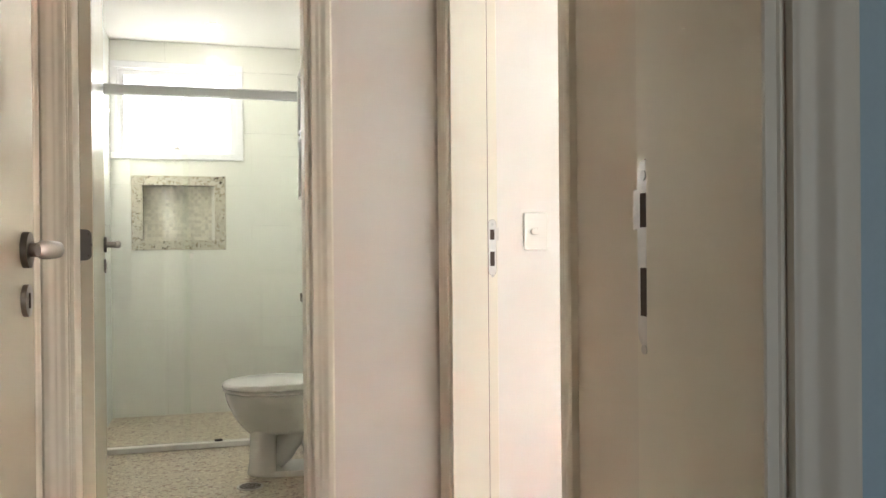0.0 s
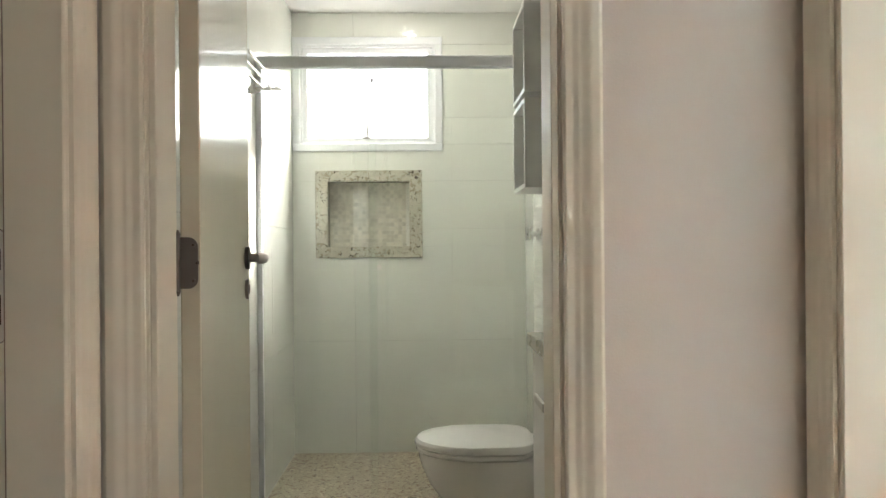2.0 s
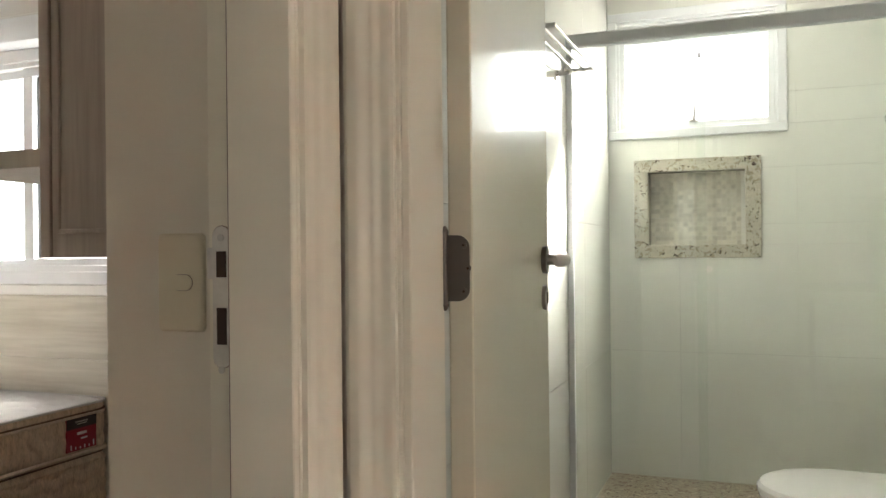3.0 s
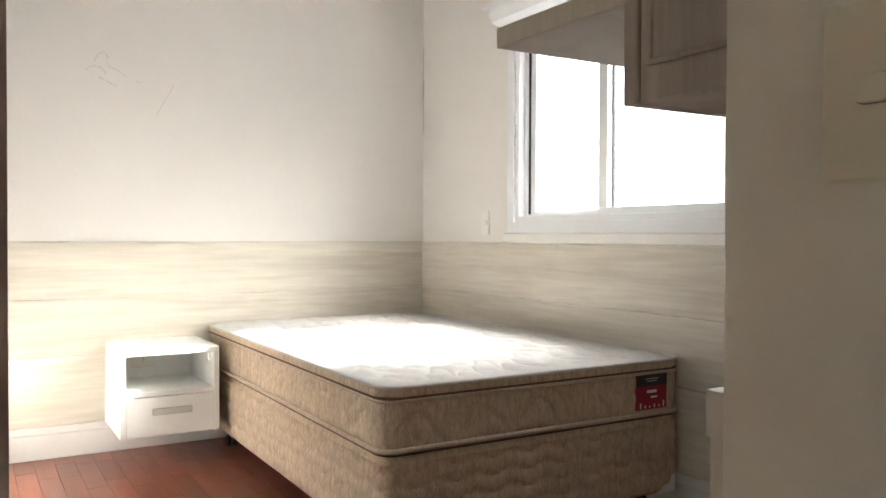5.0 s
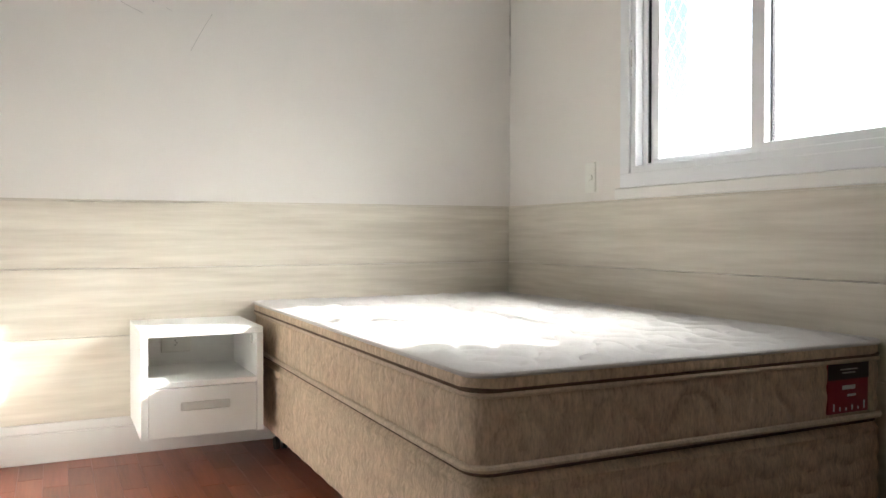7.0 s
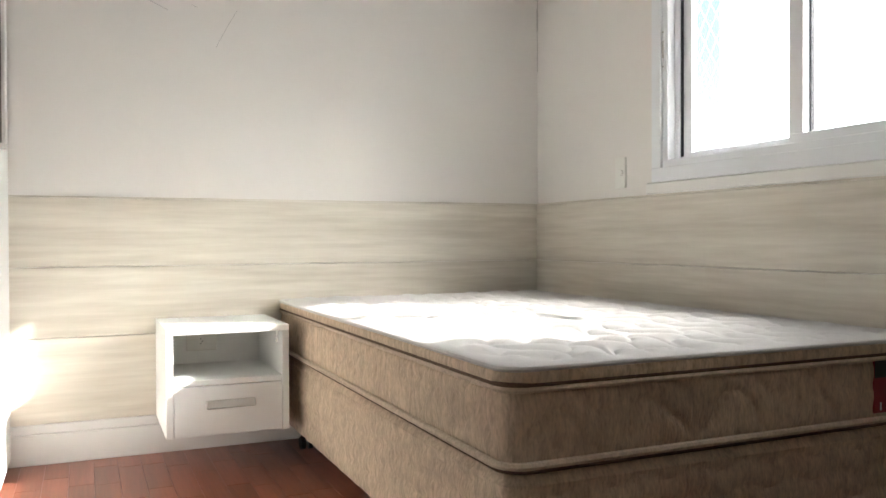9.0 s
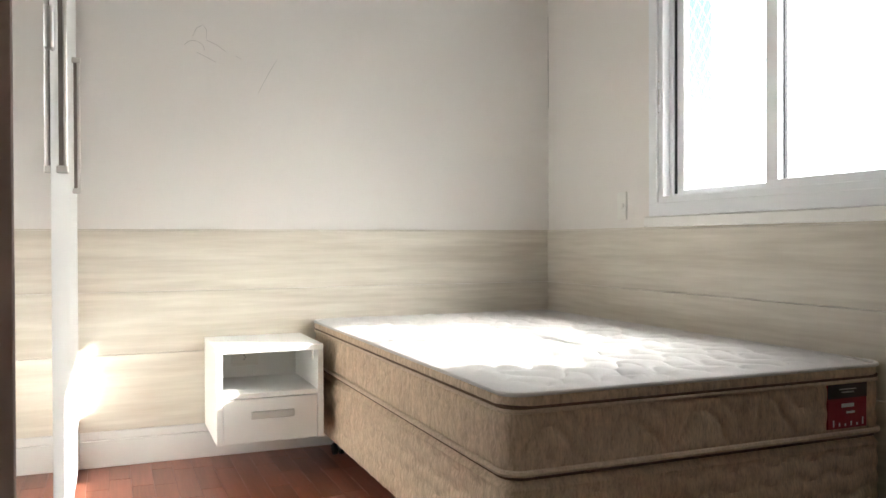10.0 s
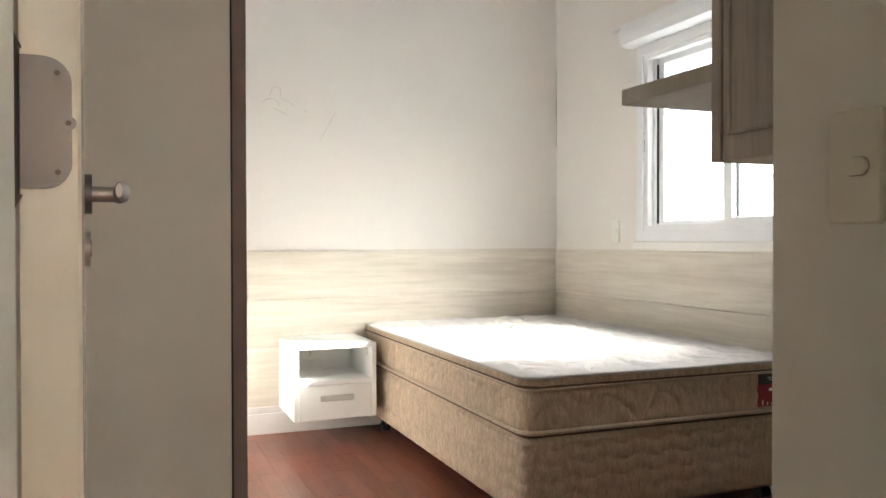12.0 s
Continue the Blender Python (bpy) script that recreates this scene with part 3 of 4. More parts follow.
        p0, p1 = (f0 - 0.006, face, DTOP + 0.006), (f1 + 0.006, face, DTOP + 0.006)
        if axis == "y":
            p0, p1 = (face, f0 - 0.006, DTOP + 0.006), (face, f1 + 0.006, DTOP + 0.006)
        casing_run(root, p0, p1, cw, (0, 0, 1), (0, sgn, 0) if axis == "x" else (sgn, 0, 0))
    return root


# bedroom door, standing open into the room
d1 = door_frame("door_1", "y", DY0, DY1, 0.09, HW, 0.09, HW, (0.124, HW), "white lacquered bedroom door standing open, with moulded frame", cas0=False)
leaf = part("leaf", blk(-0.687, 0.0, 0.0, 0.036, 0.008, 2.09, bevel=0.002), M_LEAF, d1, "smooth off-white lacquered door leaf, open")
lever_set(leaf, (-0.63, 0.036, 1.047), (0, 1, 0), (1, 0, 0))
hinge(leaf, 0.0, 0.001, 1.057, ((1, 0, 0), (0, 1, 0)), 0.080, 0.030)
leaf.matrix_basis = pose(0.094 * S, -3.957 * S, 0, 0, 0, 2.2)
strike(d1, (0.108, DY1, 1.043), (0, -1, 0), (-1, 0, 0))
# second bedroom's doorway
d2 = door_frame("door_2", "y", DY2, -3.225, HE, 1.425, HE, 1.425, (HE, 1.392), "white lacquered doorway of a second bedroom, door swung away", cas1=False)
strike(d2, (1.409, -3.225, 1.052), (0, -1, 0), (1, 0, 0))
# bathroom door, open inwards
d3 = door_frame("door_3", "x", 0.285, 0.90, HN, -3.005, HN, -3.02, (HN, -3.045), "white lacquered bathroom door standing open inwards", cas1=False, cw=0.060)
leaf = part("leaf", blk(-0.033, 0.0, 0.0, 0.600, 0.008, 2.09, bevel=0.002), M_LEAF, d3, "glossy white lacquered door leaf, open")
lever_set(leaf, (0.0, 0.545, 1.072), (1, 0, 0), (0, -1, 0))
hinge(leaf, -0.034, 0.0, 1.069, ((0, -1, 0), (1, 0, 0)), 0.086, 0.030)
leaf.matrix_basis = pose(0.322 * S, -2.998 * S, 0, 0, 0, 4.5)
# entrance door of the hall, open into the hall
d4 = door_frame("door_4", "x", 0.36, 1.01, -4.965, HS, -4.965, HS, (-4.965, -4.815), "white lacquered hall entrance door standing open", cas1=False, cw=0.045)
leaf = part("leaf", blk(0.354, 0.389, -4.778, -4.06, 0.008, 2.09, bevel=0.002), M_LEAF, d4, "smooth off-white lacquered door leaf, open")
lever_set(leaf, (0.389, -4.125, 1.057), (1, 0, 0), (0, -1, 0))
strike(d4, (1.01, -4.797, 1.05), (-1, 0, 0), (0, 1, 0))


def switch(name, c, n, u, label, w=0.072, h=0.115, material=M_PLASTIC):
    """A flat wall plate with a rocker; c on the wall, n off it, u across."""
    c, n, u = Vector(c), Vector(n), Vector(u)
    root = thing(name, c, label, "light switch")

    def slab(hw, hh, d0, d1, r, cx=0.0):
        ring = [(x, z) for x, z, _ in rrect(-hw + cx, hw + cx, -hh, hh, r, 0, 5)]
        return loft([[c + u * x + Vector((0, 0, z)) + n * d0 for x, z in ring], [c + u * x + Vector((0, 0, z)) + n * d1 for x, z in ring],
                     [c + u * x * 0.94 + Vector((0, 0, z * 0.96)) + n * (d1 + 0.0018) for x, z in ring]])
    part("plate", slab(w / 2, h / 2, 0, 0.005, 0.006), material, root)
    part("rocker_gap", slab(0.0150, 0.0098, 0.0055, 0.0062, 0.0095, 0.004), M_BROWN, root, "thin dark gap round the button")
    part("rocker", slab(0.0142, 0.0090, 0.006, 0.0092, 0.0088, 0.004), material, root, "small rounded rocker button")
    return root


switch("light_switch", (0.035, -3.21, 1.058), (0, -1, 0), (1, 0, 0), "yellowed ivory light switch on the short wall", 0.064, 0.115, M_YELLOWED)
switch("light_switch", (1.555, -3.19, 1.098), (0, -1, 0), (-1, 0, 0), "flat white light switch plate on the short wall", 0.075, 0.112)
switch("wall_outlet", (-2.885, YN, 1.025), (0, -1, 0), (1, 0, 0), "slim white wall outlet plate above the wainscot", 0.062, 0.115)

bp = thing("blank_plate", (-1.16, YN, 1.06), "blank off-white cover plate above the wainscot", "cover plate")
part("plate", blk(-1.21, -1.11, YN - 0.007, YN, 0.995, 1.115, bevel=0.003), M_PLASTIC, bp)

# ---------------------------------------------------------------- bedroom window


def window_frame(root, x0, x1, z0, z1, y0, y1, w, material, bevel=0.002):
    """Four rails of a frame in a wall that runs along x."""
    part("frame_rail", blk(x0, x1, y0, y1, z0, z0 + w, bevel=bevel), material, root)
    part("frame_rail", blk(x0, x1, y0, y1, z1 - w, z1, bevel=bevel), material, root)
    part("frame_stile", blk(x0, x0 + w, y0, y1, z0 + w, z1 - w, bevel=bevel), material, root)
    part("frame_stile", blk(x1 - w, x1, y0, y1, z0 + w, z1 - w, bevel=bevel), material, root)


def sash(root, x0, x1, z0, z1, y0, y1, w, material, glazing=M_GLASS):
    s = part("sash", bmesh_frame(x0, x1, z0, z1, y0, y1, w), material, root)
    ym = (y0 + y1) / 2
    pane = part("pane", blk(x0 + w - 0.003, x1 - w + 0.003, ym - 0.002, ym + 0.002, z0 + w - 0.003, z1 - w + 0.003), glazing, s, "clear glass pane")
    pane.visible_shadow = False
    return s


def bmesh_frame(x0, x1, z0, z1, y0, y1, w):
    bm = bmesh.new()
    box(bm, x0, x1, y0, y1, z0, z0 + w, 0.0015)
    box(bm, x0, x1, y0, y1, z1 - w, z1, 0.0015)
    box(bm, x0, x0 + w, y0, y1, z0 + w, z1 - w, 0.0015)
    box(bm, x1 - w, x1, y0, y1, z0 + w, z1 - w, 0.0015)
    return bm


w1 = thing("window_1", (-2.03, YN, 1.0), "white aluminium sliding window with two glass sashes", "window", kind="structure")
window_frame(w1, WIN[0] - 0.04, WIN[1] + 0.04, WIN[2] - 0.04, WIN[3] + 0.035, YN - 0.012, YN - 0.001, 0.05, M_ALU)
window_frame(w1, WIN[0], WIN[1], WIN[2], WIN[3], YN - 0.001, YN + 0.11, 0.035, M_ALU)
sash(w1, WIN[0] + 0.058, -2.055, WIN[2] + 0.012, WIN[3] - 0.02, YN + 0.045, YN + 0.07, 0.045, M_ALU)
part("inner_track", blk(WIN[0] + 0.035, WIN[0] + 0.058, YN + 0.03, YN + 0.10, WIN[2] + 0.035, WIN[3] - 0.035, bevel=0.002), M_ALU, w1)
sash(w1, -2.105, WIN[1] - 0.035, WIN[2] + 0.012, WIN[3] - 0.02, YN + 0.012, YN + 0.037, 0.05, M_ALU)
part("seal", blk(-2.054, -2.049, YN + 0.040, YN + 0.052, 1.06, 1.82), M_SEAL, w1, "black rubber seal")
part("seal", blk(WIN[0] + 0.059, WIN[0] + 0.064, YN + 0.036, YN + 0.046, 1.06, 1.82), M_SEAL, w1, "black rubber seal")
part("window_sill", blk(-2.72, -1.05, YN - 0.018, YN, 0.933, 0.974, bevel=0.004), M_BASE, w1, "painted white sill board")
for lx, y in ((WIN[0] + 0.018, YN - 0.003), (-1.463, YN + 0.010)):
    lock = part("window_latch", blk(lx - 0.009, lx + 0.009, y - 0.004, y + 0.001, 1.36, 1.51, bevel=0.003), M_ALU, w1, "recessed white sash latch")
    part("latch_slot", blk(lx - 0.004, lx + 0.004, y - 0.0048, y - 0.0035, 1.405, 1.465), M_STEEL, lock)
    for z in (1.375, 1.495):
        bm = bmesh.new()
        rod(bm, (lx, y - 0.004, z), (lx, y - 0.0052, z), 0.0032, 10)
        part("screw", bm, M_STEEL, lock)

box_ = thing("shutter_box", (-2.03, YN, 1.93), "white rounded roller shutter box above the window", "shutter box")
ring = [(YN - 0.001, 1.922), (YN - 0.05, 1.922), (YN - 0.075, 1.935), (YN - 0.088, 1.965), (YN - 0.085, 2.0), (YN - 0.07, 2.03), (YN - 0.001, 2.035)]
part("cover", loft([[(x, y, z) for y, z in ring] for x in (-2.735, -1.33)]), M_ALU, box_, "", True)
part("ledge", blk(-2.90, -1.2, YN - 0.03, YN - 0.001, 2.037, 2.055, bevel=0.003), M_BASE, box_)
strap = thing("shutter_strap", (-1.42, YN - 0.015, 1.25), "grey shutter strap on a yellowed ivory winder", "shutter strap")
part("band", loft([[(-1.440, YN - 0.0135, 1.83), (-1.424, YN - 0.0135, 1.83), (-1.424, YN - 0.015, 1.83), (-1.440, YN - 0.015, 1.83)],
                   [(-1.432, YN - 0.022, 1.29), (-1.417, YN - 0.022, 1.29), (-1.417, YN - 0.024, 1.29), (-1.432, YN - 0.024, 1.29)]]), M_STEEL, strap, "grey woven strap")
part("winder", blk(-1.437, -1.413, YN - 0.026, YN - 0.012, 1.11, 1.285, bevel=0.004), M_YELLOWED, strap, "yellowed ivory winder plate")
bm = bmesh.new()
rod(bm, (-1.436, YN - 0.024, 1.275), (-1.414, YN - 0.024, 1.275), 0.010, 12)
part("roller", bm, M_RUBBER, strap, "black winder roller", True)
chain = thing("blind_chain", (-1.28, YN - 0.03, 1.3), "thin beaded blind cord looping down the wall", "blind cord")
pts = [(-1.335, YN - 0.02, 1.83)] + [(-1.285 - 0.05 * math.cos(math.pi * k / 12), YN - 0.022, 1.37 - 0.11 * math.sin(math.pi * k / 12)) for k in range(13)] + [(-1.235, YN - 0.02, 1.83)]
part("cord", tube(pts, 0.0014, n=6), M_STEEL, chain)

# safety net outside the window
bm = bmesh.new()
yn = -1.385
for k in range(-20, 30):
    for sgn in (1, -1):
        x = -2.7 + 0.055 * k
        a, b = Vector((x, yn, 0.98)), Vector((x + sgn * 0.95 * 0.62, yn, 1.93))
        lo, hi = -2.70, -1.36
        d = b - a
        ts = sorted(((lo - a.x) / d.x, (hi - a.x) / d.x))
        t0, t1 = max(0, ts[0]), min(1, ts[1])
        if t1 - t0 > 0.02:
            rod(bm, a + d * t0, a + d * t1, 0.0018, 4)
net = tagged(part("safety_net", bm, M_ALU), "thin white diamond safety net outside the window", "safety net", kind="stuff")

# ---------------------------------------------------------------- bed
BX0, BX1, BY0, BY1 = XW + 0.03, -1.643, -2.715, YN - 0.03
bed = thing("bed", ((BX0 + BX1) / 2, (BY0 + BY1) / 2, 0), "tan chenille box spring bed with a bare quilted white mattress", "bed")


def slab_rings(levels, r, fill=24):
    return [rrect(BX0 + i, BX1 - i, BY0 + i, BY1 - i, max(r - i * 0.6, 0.01), z, 8, fill) for i, z in levels]


def curl_rings():
    """The mattress's sides, tufted in shallow curls."""
    out = []
    for z0 in [0.358 + 0.152 * k / 24 for k in range(25)]:
        h = (z0 - 0.434) / 0.076
        ring = []
        for x, y, zz in rrect(BX0, BX1, BY0, BY1, 0.045, z0, 8, 170):
            s, q = x + y, noise.noise((x * 9, y * 9, z0 * 14))
            f = abs(math.sin(math.pi * (z0 / 0.085 + 0.55 * math.sin(2 * math.pi * s / 0.21) + 0.5 * q))) ** 0.5
            o = 0.008 - 0.024 * abs(h) ** 9 - 0.009 * (1 - f) * (1 - h * h)
            nx, ny = (1 if x > BX1 - 0.04 else -1 if x < BX0 + 0.04 else 0), (1 if y > BY1 - 0.04 else -1 if y < BY0 + 0.04 else 0)
            k = 1 / math.sqrt(2) if nx and ny else 1
            ring.append((x + nx * o * k, y + ny * o * k, z0))
        out.append(ring)
    return out


def wavy_rings():
    """The box spring's sides, quilted in wavy rows."""
    out = []
    for i, z in [(0.012, 0.085), (0.004, 0.092)] + [(0.0, 0.10 + 0.0085 * k) for k in range(28)] + [(0.003, 0.345), (0.014, 0.356)]:
        ring = []
        for x, y, zz in rrect(BX0 + i, BX1 - i, BY0 + i, BY1 - i, 0.035, z, 6, 90):
            s = x + y
            f = abs(math.sin(math.pi * (z / 0.052 + 0.16 * math.sin(2 * math.pi * s / 0.13)))) ** 0.5
            o = 0.008 * f if 0.10 <= z <= 0.33 else 0.0
            nx, ny = (1 if x > BX1 - 0.04 else -1 if x < BX0 + 0.04 else 0), (1 if y > BY1 - 0.04 else -1 if y < BY0 + 0.04 else 0)
            k = 1 / math.sqrt(2) if nx and ny else 1
            ring.append((x + nx * o * k, y + ny * o * k, z))
        out.append(ring)
    return out


part("box_spring", loft(wavy_rings()), M_TAN, bed, "tan chenille upholstered box spring", True)
part("mattress", loft(curl_rings()), M_TAN, bed, "tan chenille mattress side with shallow tufting", True)
part("top_border", loft(slab_rings([(-0.002, 0.513), (-0.010, 0.517), (-0.012, 0.527), (-0.010, 0.537), (-0.002, 0.541)], 0.06)), M_TAN, bed, "tan ribbed border of the pillow top", True)


def quilt(x, y, edge):
    u, v = (x + 0.3 * y) / 0.135, (y - 0.2 * x) / 0.105
    f = abs(math.sin(math.pi * (u + 0.30 * math.sin(math.pi * v)))) * abs(math.sin(math.pi * (v + 0.30 * math.sin(math.pi * u + 0.7))))
    return 0.012 * f ** 0.5 * min(1.0, edge / 0.04) + 0.003 * noise.noise((x * 3, y * 3, 0))


rings = []
for inset, z in ((0.020, 0.514), (-0.002, 0.519), (-0.008, 0.530), (-0.002, 0.541), (0.018, 0.548), (0.035, 0.549)):
    rings.append(rrect(BX0 + inset, BX1 - inset, BY0 + inset, BY1 - inset, 0.07, z, 8, 170))
half = (BY1 - BY0) / 2
k = 0.05
while k < half - 0.004:
    rr = max(min(0.07 - k * 0.15, half - k - 0.001), 0.002)
    rings.append([(x, y, 0.546 + quilt(x, y, k)) for x, y, z in rrect(BX0 + k, BX1 - k, BY0 + k, BY1 - k, rr, 0, 8, 170)])
    k += 0.0075
part("pillow_top", loft(rings), M_QUILT, bed, "quilted white mattress top", True)
# pale tubes are cords, the two dark ones draw shade in the gaps
for z, r, m, i in ((0.505, 0.0065, M_PIPE, -0.006), (0.5135, 0.005, M_GAPSHADE, -0.006), (0.543, 0.006, M_QUILT, -0.007), (0.367, 0.008, M_PIPE, -0.008), (0.354, 0.004, M_GAPSHADE, -0.001)):
    part("piping_gap", tube(rrect(BX0 + i, BX1 - i, BY0 + i, BY1 - i, 0.05, z, 8, 6), r, True), m, bed, "corded edge trim, its dark tubes painted as gap shade", True)
for x, y in ((BX0 + 0.14, BY0 + 0.06), (BX1 - 0.14, BY0 + 0.06), (BX0 + 0.14, BY1 - 0.06), (BX1 - 0.14, BY1 - 0.06)):
    bm = bmesh.new()
    rod(bm, (x, y, 0.045), (x, y, 0.09), 0.016, 14, 0.02)
    leg = part("leg", bm, M_RUBBER, bed, "black bed leg", True)
    for dy in (-0.014, 0.014):
        bm = bmesh.new()
        rod(bm, (x + 0.012, y + dy - 0.008, 0.024), (x + 0.012, y + dy + 0.008, 0.024), 0.024, 20)
        part("caster", bm, M_RUBBER, leg, "black twin-wheel caster", True)
lab = part("brand_tag", blk(BX1 + 0.004, BX1 + 0.0095, -1.785, -1.645, 0.382, 0.505, bevel=0.001), M_RED, bed, "dark red sewn cloth tag with pale print")
part("tag_band", blk(BX1 + 0.0095, BX1 + 0.0103, -1.785, -1.645, 0.462, 0.505), M_BLACKLAB, lab, "black upper band")
for yy, zz, ww, hh in ((-1.715, 0.443, 0.045, 0.010), (-1.705, 0.424, 0.030, 0.006), (-1.715, 0.486, 0.06, 0.003), (-1.715, 0.478, 0.045, 0.003)):
    part("print_mark", blk(BX1 + 0.0103, BX1 + 0.0109, yy - ww / 2, yy + ww / 2, zz - hh / 2, zz + hh / 2), M_SHEET if hh > 0.004 else M_STEEL, lab)
for k, hh in enumerate((0.018, 0.010, 0.007, 0.012, 0.007, 0.020)):
    y = -1.765 + k * 0.021
    part("print_mark", blk(BX1 + 0.0096, BX1 + 0.0103, y - 0.0025, y + 0.0025, 0.388, 0.388 + hh), M_SHEET, lab)

part("torn_patch", loft([[(BX1 + o, y, z) for y, z in ((-1.70, 0.086), (-1.60, 0.086), (-1.598, 0.15), (-1.615, 0.142), (-1.625, 0.118), (-1.655, 0.112), (-1.665, 0.100))] for o in (0.0045, 0.0065)]), M_SHEET, bed, "torn corner showing white lining")

# ---------------------------------------------------------------- nightstand hung on the wall
NX0, NX1, NY0, NY1, NZ0, NZ1 = XW + 0.013, -3.085, -3.168, -2.772, 0.137, 0.492
ns = thing("nightstand", ((NX0 + NX1) / 2, (NY0 + NY1) / 2, NZ0), "white wall-hung nightstand with an open shelf and one drawer", "nightstand")
t = 0.022
part("side_panel", blk(NX0, NX1, NY0, NY0 + t, NZ0, NZ1 - t, bevel=0.001), M_WHITE, ns)
part("side_panel", blk(NX0, NX1, NY1 - t, NY1, NZ0, NZ1 - t, bevel=0.001), M_WHITE, ns)
part("top", blk(NX0, NX1, NY0, NY1, NZ1 - t, NZ1, bevel=0.0015), M_WHITE, ns)
part("shelf", blk(NX0, NX1 - 0.004, NY0 + t, NY1 - t, 0.303, 0.321, bevel=0.001), M_WHITE, ns)
part("bottom", blk(NX0, NX1 - 0.02, NY0 + t, NY1 - t, NZ0, NZ0 + 0.016), M_WHITE, ns)
dr = part("drawer_front", blk(NX1 - 0.020, NX1 - 0.001, NY0 + t + 0.002, NY1 - t - 0.002, NZ0 + 0.002, 0.300, bevel=0.001), M_WHITE, ns)
part("handle", blk(NX1 - 0.001, NX1 + 0.010, -3.045, -2.885, 0.226, 0.254, bevel=0.003), M_MATT, dr, "flat grey aluminium drawer handle")
part("back_panel", blk(NX0, NX0 + 0.006, NY0 + t, NY1 - t, 0.321, NZ1 - t), M_WHITE, ns)
cab = part("inner_outlet", blk(NX0 + 0.006, NX0 + 0.011, -3.062, -2.952, 0.366, 0.438, bevel=0.003), M_PLASTIC, ns, "small white power outlet")
part("socket", blk(NX0 + 0.011, NX0 + 0.0125, -3.019, -2.997, 0.384, 0.420, bevel=0.001), M_PLASTIC, cab)
for a, b in ((-3.011, 0.411), (-3.005, 0.402), (-3.011, 0.393)):
    part("socket_hole", blk(NX0 + 0.0125, NX0 + 0.0131, a - 0.002, a + 0.002, b - 0.002, b + 0.002), M_DARK, cab)
part("hook", blk(-3.16, -3.15, NY1 - t - 0.006, NY1 - t, 0.425, 0.462, bevel=0.002), M_STEEL, ns, "small metal bracket")

# ---------------------------------------------------------------- wardrobe along the south wall
WY = -3.638
WX0, WX1 = XW + 0.015, -1.238
wr = thing("wardrobe", ((WX0 + WX1) / 2, -3.9, 0), "tall white wardrobe with bar handles and one mirror door", "wardrobe")
part("side_panel", blk(WX1 - 0.022, WX1, -4.218, WY - 0.034, 0, 2.40, bevel=0.001), M_LACQ, wr, "off-white side panel")
part("edge_strip", blk(WX1 - 0.022, WX1 + 0.002, WY - 0.030, WY + 0.001, 0, 2.40, bevel=0.001), M_BROWN, wr, "dark taupe edge strip")
part("shadow_gap", blk(WX1 - 0.020, WX1 - 0.003, WY - 0.034, WY - 0.030, 0, 2.40), M_SEAL, wr)
part("back_panel", blk(WX0, WX1 - 0.022, -4.218, -4.20, 0.06, 2.40), M_WHITE, wr)
part("top_panel", blk(WX0, WX1 - 0.022, -4.20, WY - 0.024, 2.38, 2.40), M_WHITE, wr)
part("plinth", blk(WX0, WX1 - 0.022, WY - 0.06, WY - 0.04, 0, 0.05), M_WHITE, wr)
edges = [(-1.262, -1.99), (-1.993, -2.85), (-2.853, WX0)]
for k, (x1, x0) in enumerate(edges):
    door = part("mirror_door" if k == 0 else "wardrobe_door", blk(x0, x1, WY - 0.022, WY, 0.03, 2.395, bevel=0.0015), M_MIRROR if k == 0 else M_DOORS, wr,
                "mirrored wardrobe door" if k == 0 else "glossy white wardrobe door")
    if k:
        hx, z0, z1 = (-2.20, -3.08)[k - 1], 1.048, 1.507
        part("bar_handle", blk(hx - 0.011, hx + 0.011, WY + 0.016, WY + 0.025, z0, z1, bevel=0.002), M_STEEL, door, "long grey aluminium bar handle")
        part("handle_channel", blk(hx - 0.006, hx + 0.006, WY + 0.005, WY + 0.0155, z0 + 0.004, z1 - 0.004), M_BRONZE, door)
        for z in (z0 + 0.008, z1 - 0.008):
            part("handle_foot", blk(hx - 0.012, hx + 0.012, WY, WY + 0.027, z - 0.009, z + 0.009, bevel=0.002), M_STEEL, door)
    else:
        part("door_pull", blk(x0 - 0.0015, x0 + 0.032, WY, WY + 0.010, 1.292, 1.384, bevel=0.003), M_STEEL, door, "small square steel pull")

# ---------------------------------------------------------------- desk, overhead cabinet and shelf by the door
desk = thing("desk", (-0.3, -2.1, 0), "pale oak laminate desk with a thick top along the wall", "desk")
part("desktop", blk(-0.56, -0.081, -2.68, YN - 0.002, 0.645, 0.72, bevel=0.001), M_DESK, desk, "thick pale oak top")
part("end_panel", blk(-0.555, -0.081, -2.675, -2.645, 0, 0.645, bevel=0.001), M_DESK, desk)
part("drawer_unit", blk(-0.545, -0.081, -2.645, -2.2, 0.06, 0.645, bevel=0.001), M_DESK, desk)
oc = thing("overhead_cabinet", (-0.17, -2.4, 1.09), "grey oak laminate wall cabinet above the desk", "cabinet")
part("body", blk(-0.216, -0.081, -3.165, -2.2, 1.088, 2.0, bevel=0.001), M_CABW, oc)
for x in (-0.205, -0.085):
    part("panel_bead", blk(x, x + 0.006, -3.170, -3.165, 1.12, 2.0, bevel=0.001), M_CABW, oc)
part("panel_bead", blk(-0.199, -0.085, -3.170, -3.165, 1.12, 1.126, bevel=0.001), M_CABW, oc)
part("cabinet_door", blk(-0.236, -0.218, -3.167, -2.66, 1.088, 2.0, bevel=0.001), M_CABW, oc)
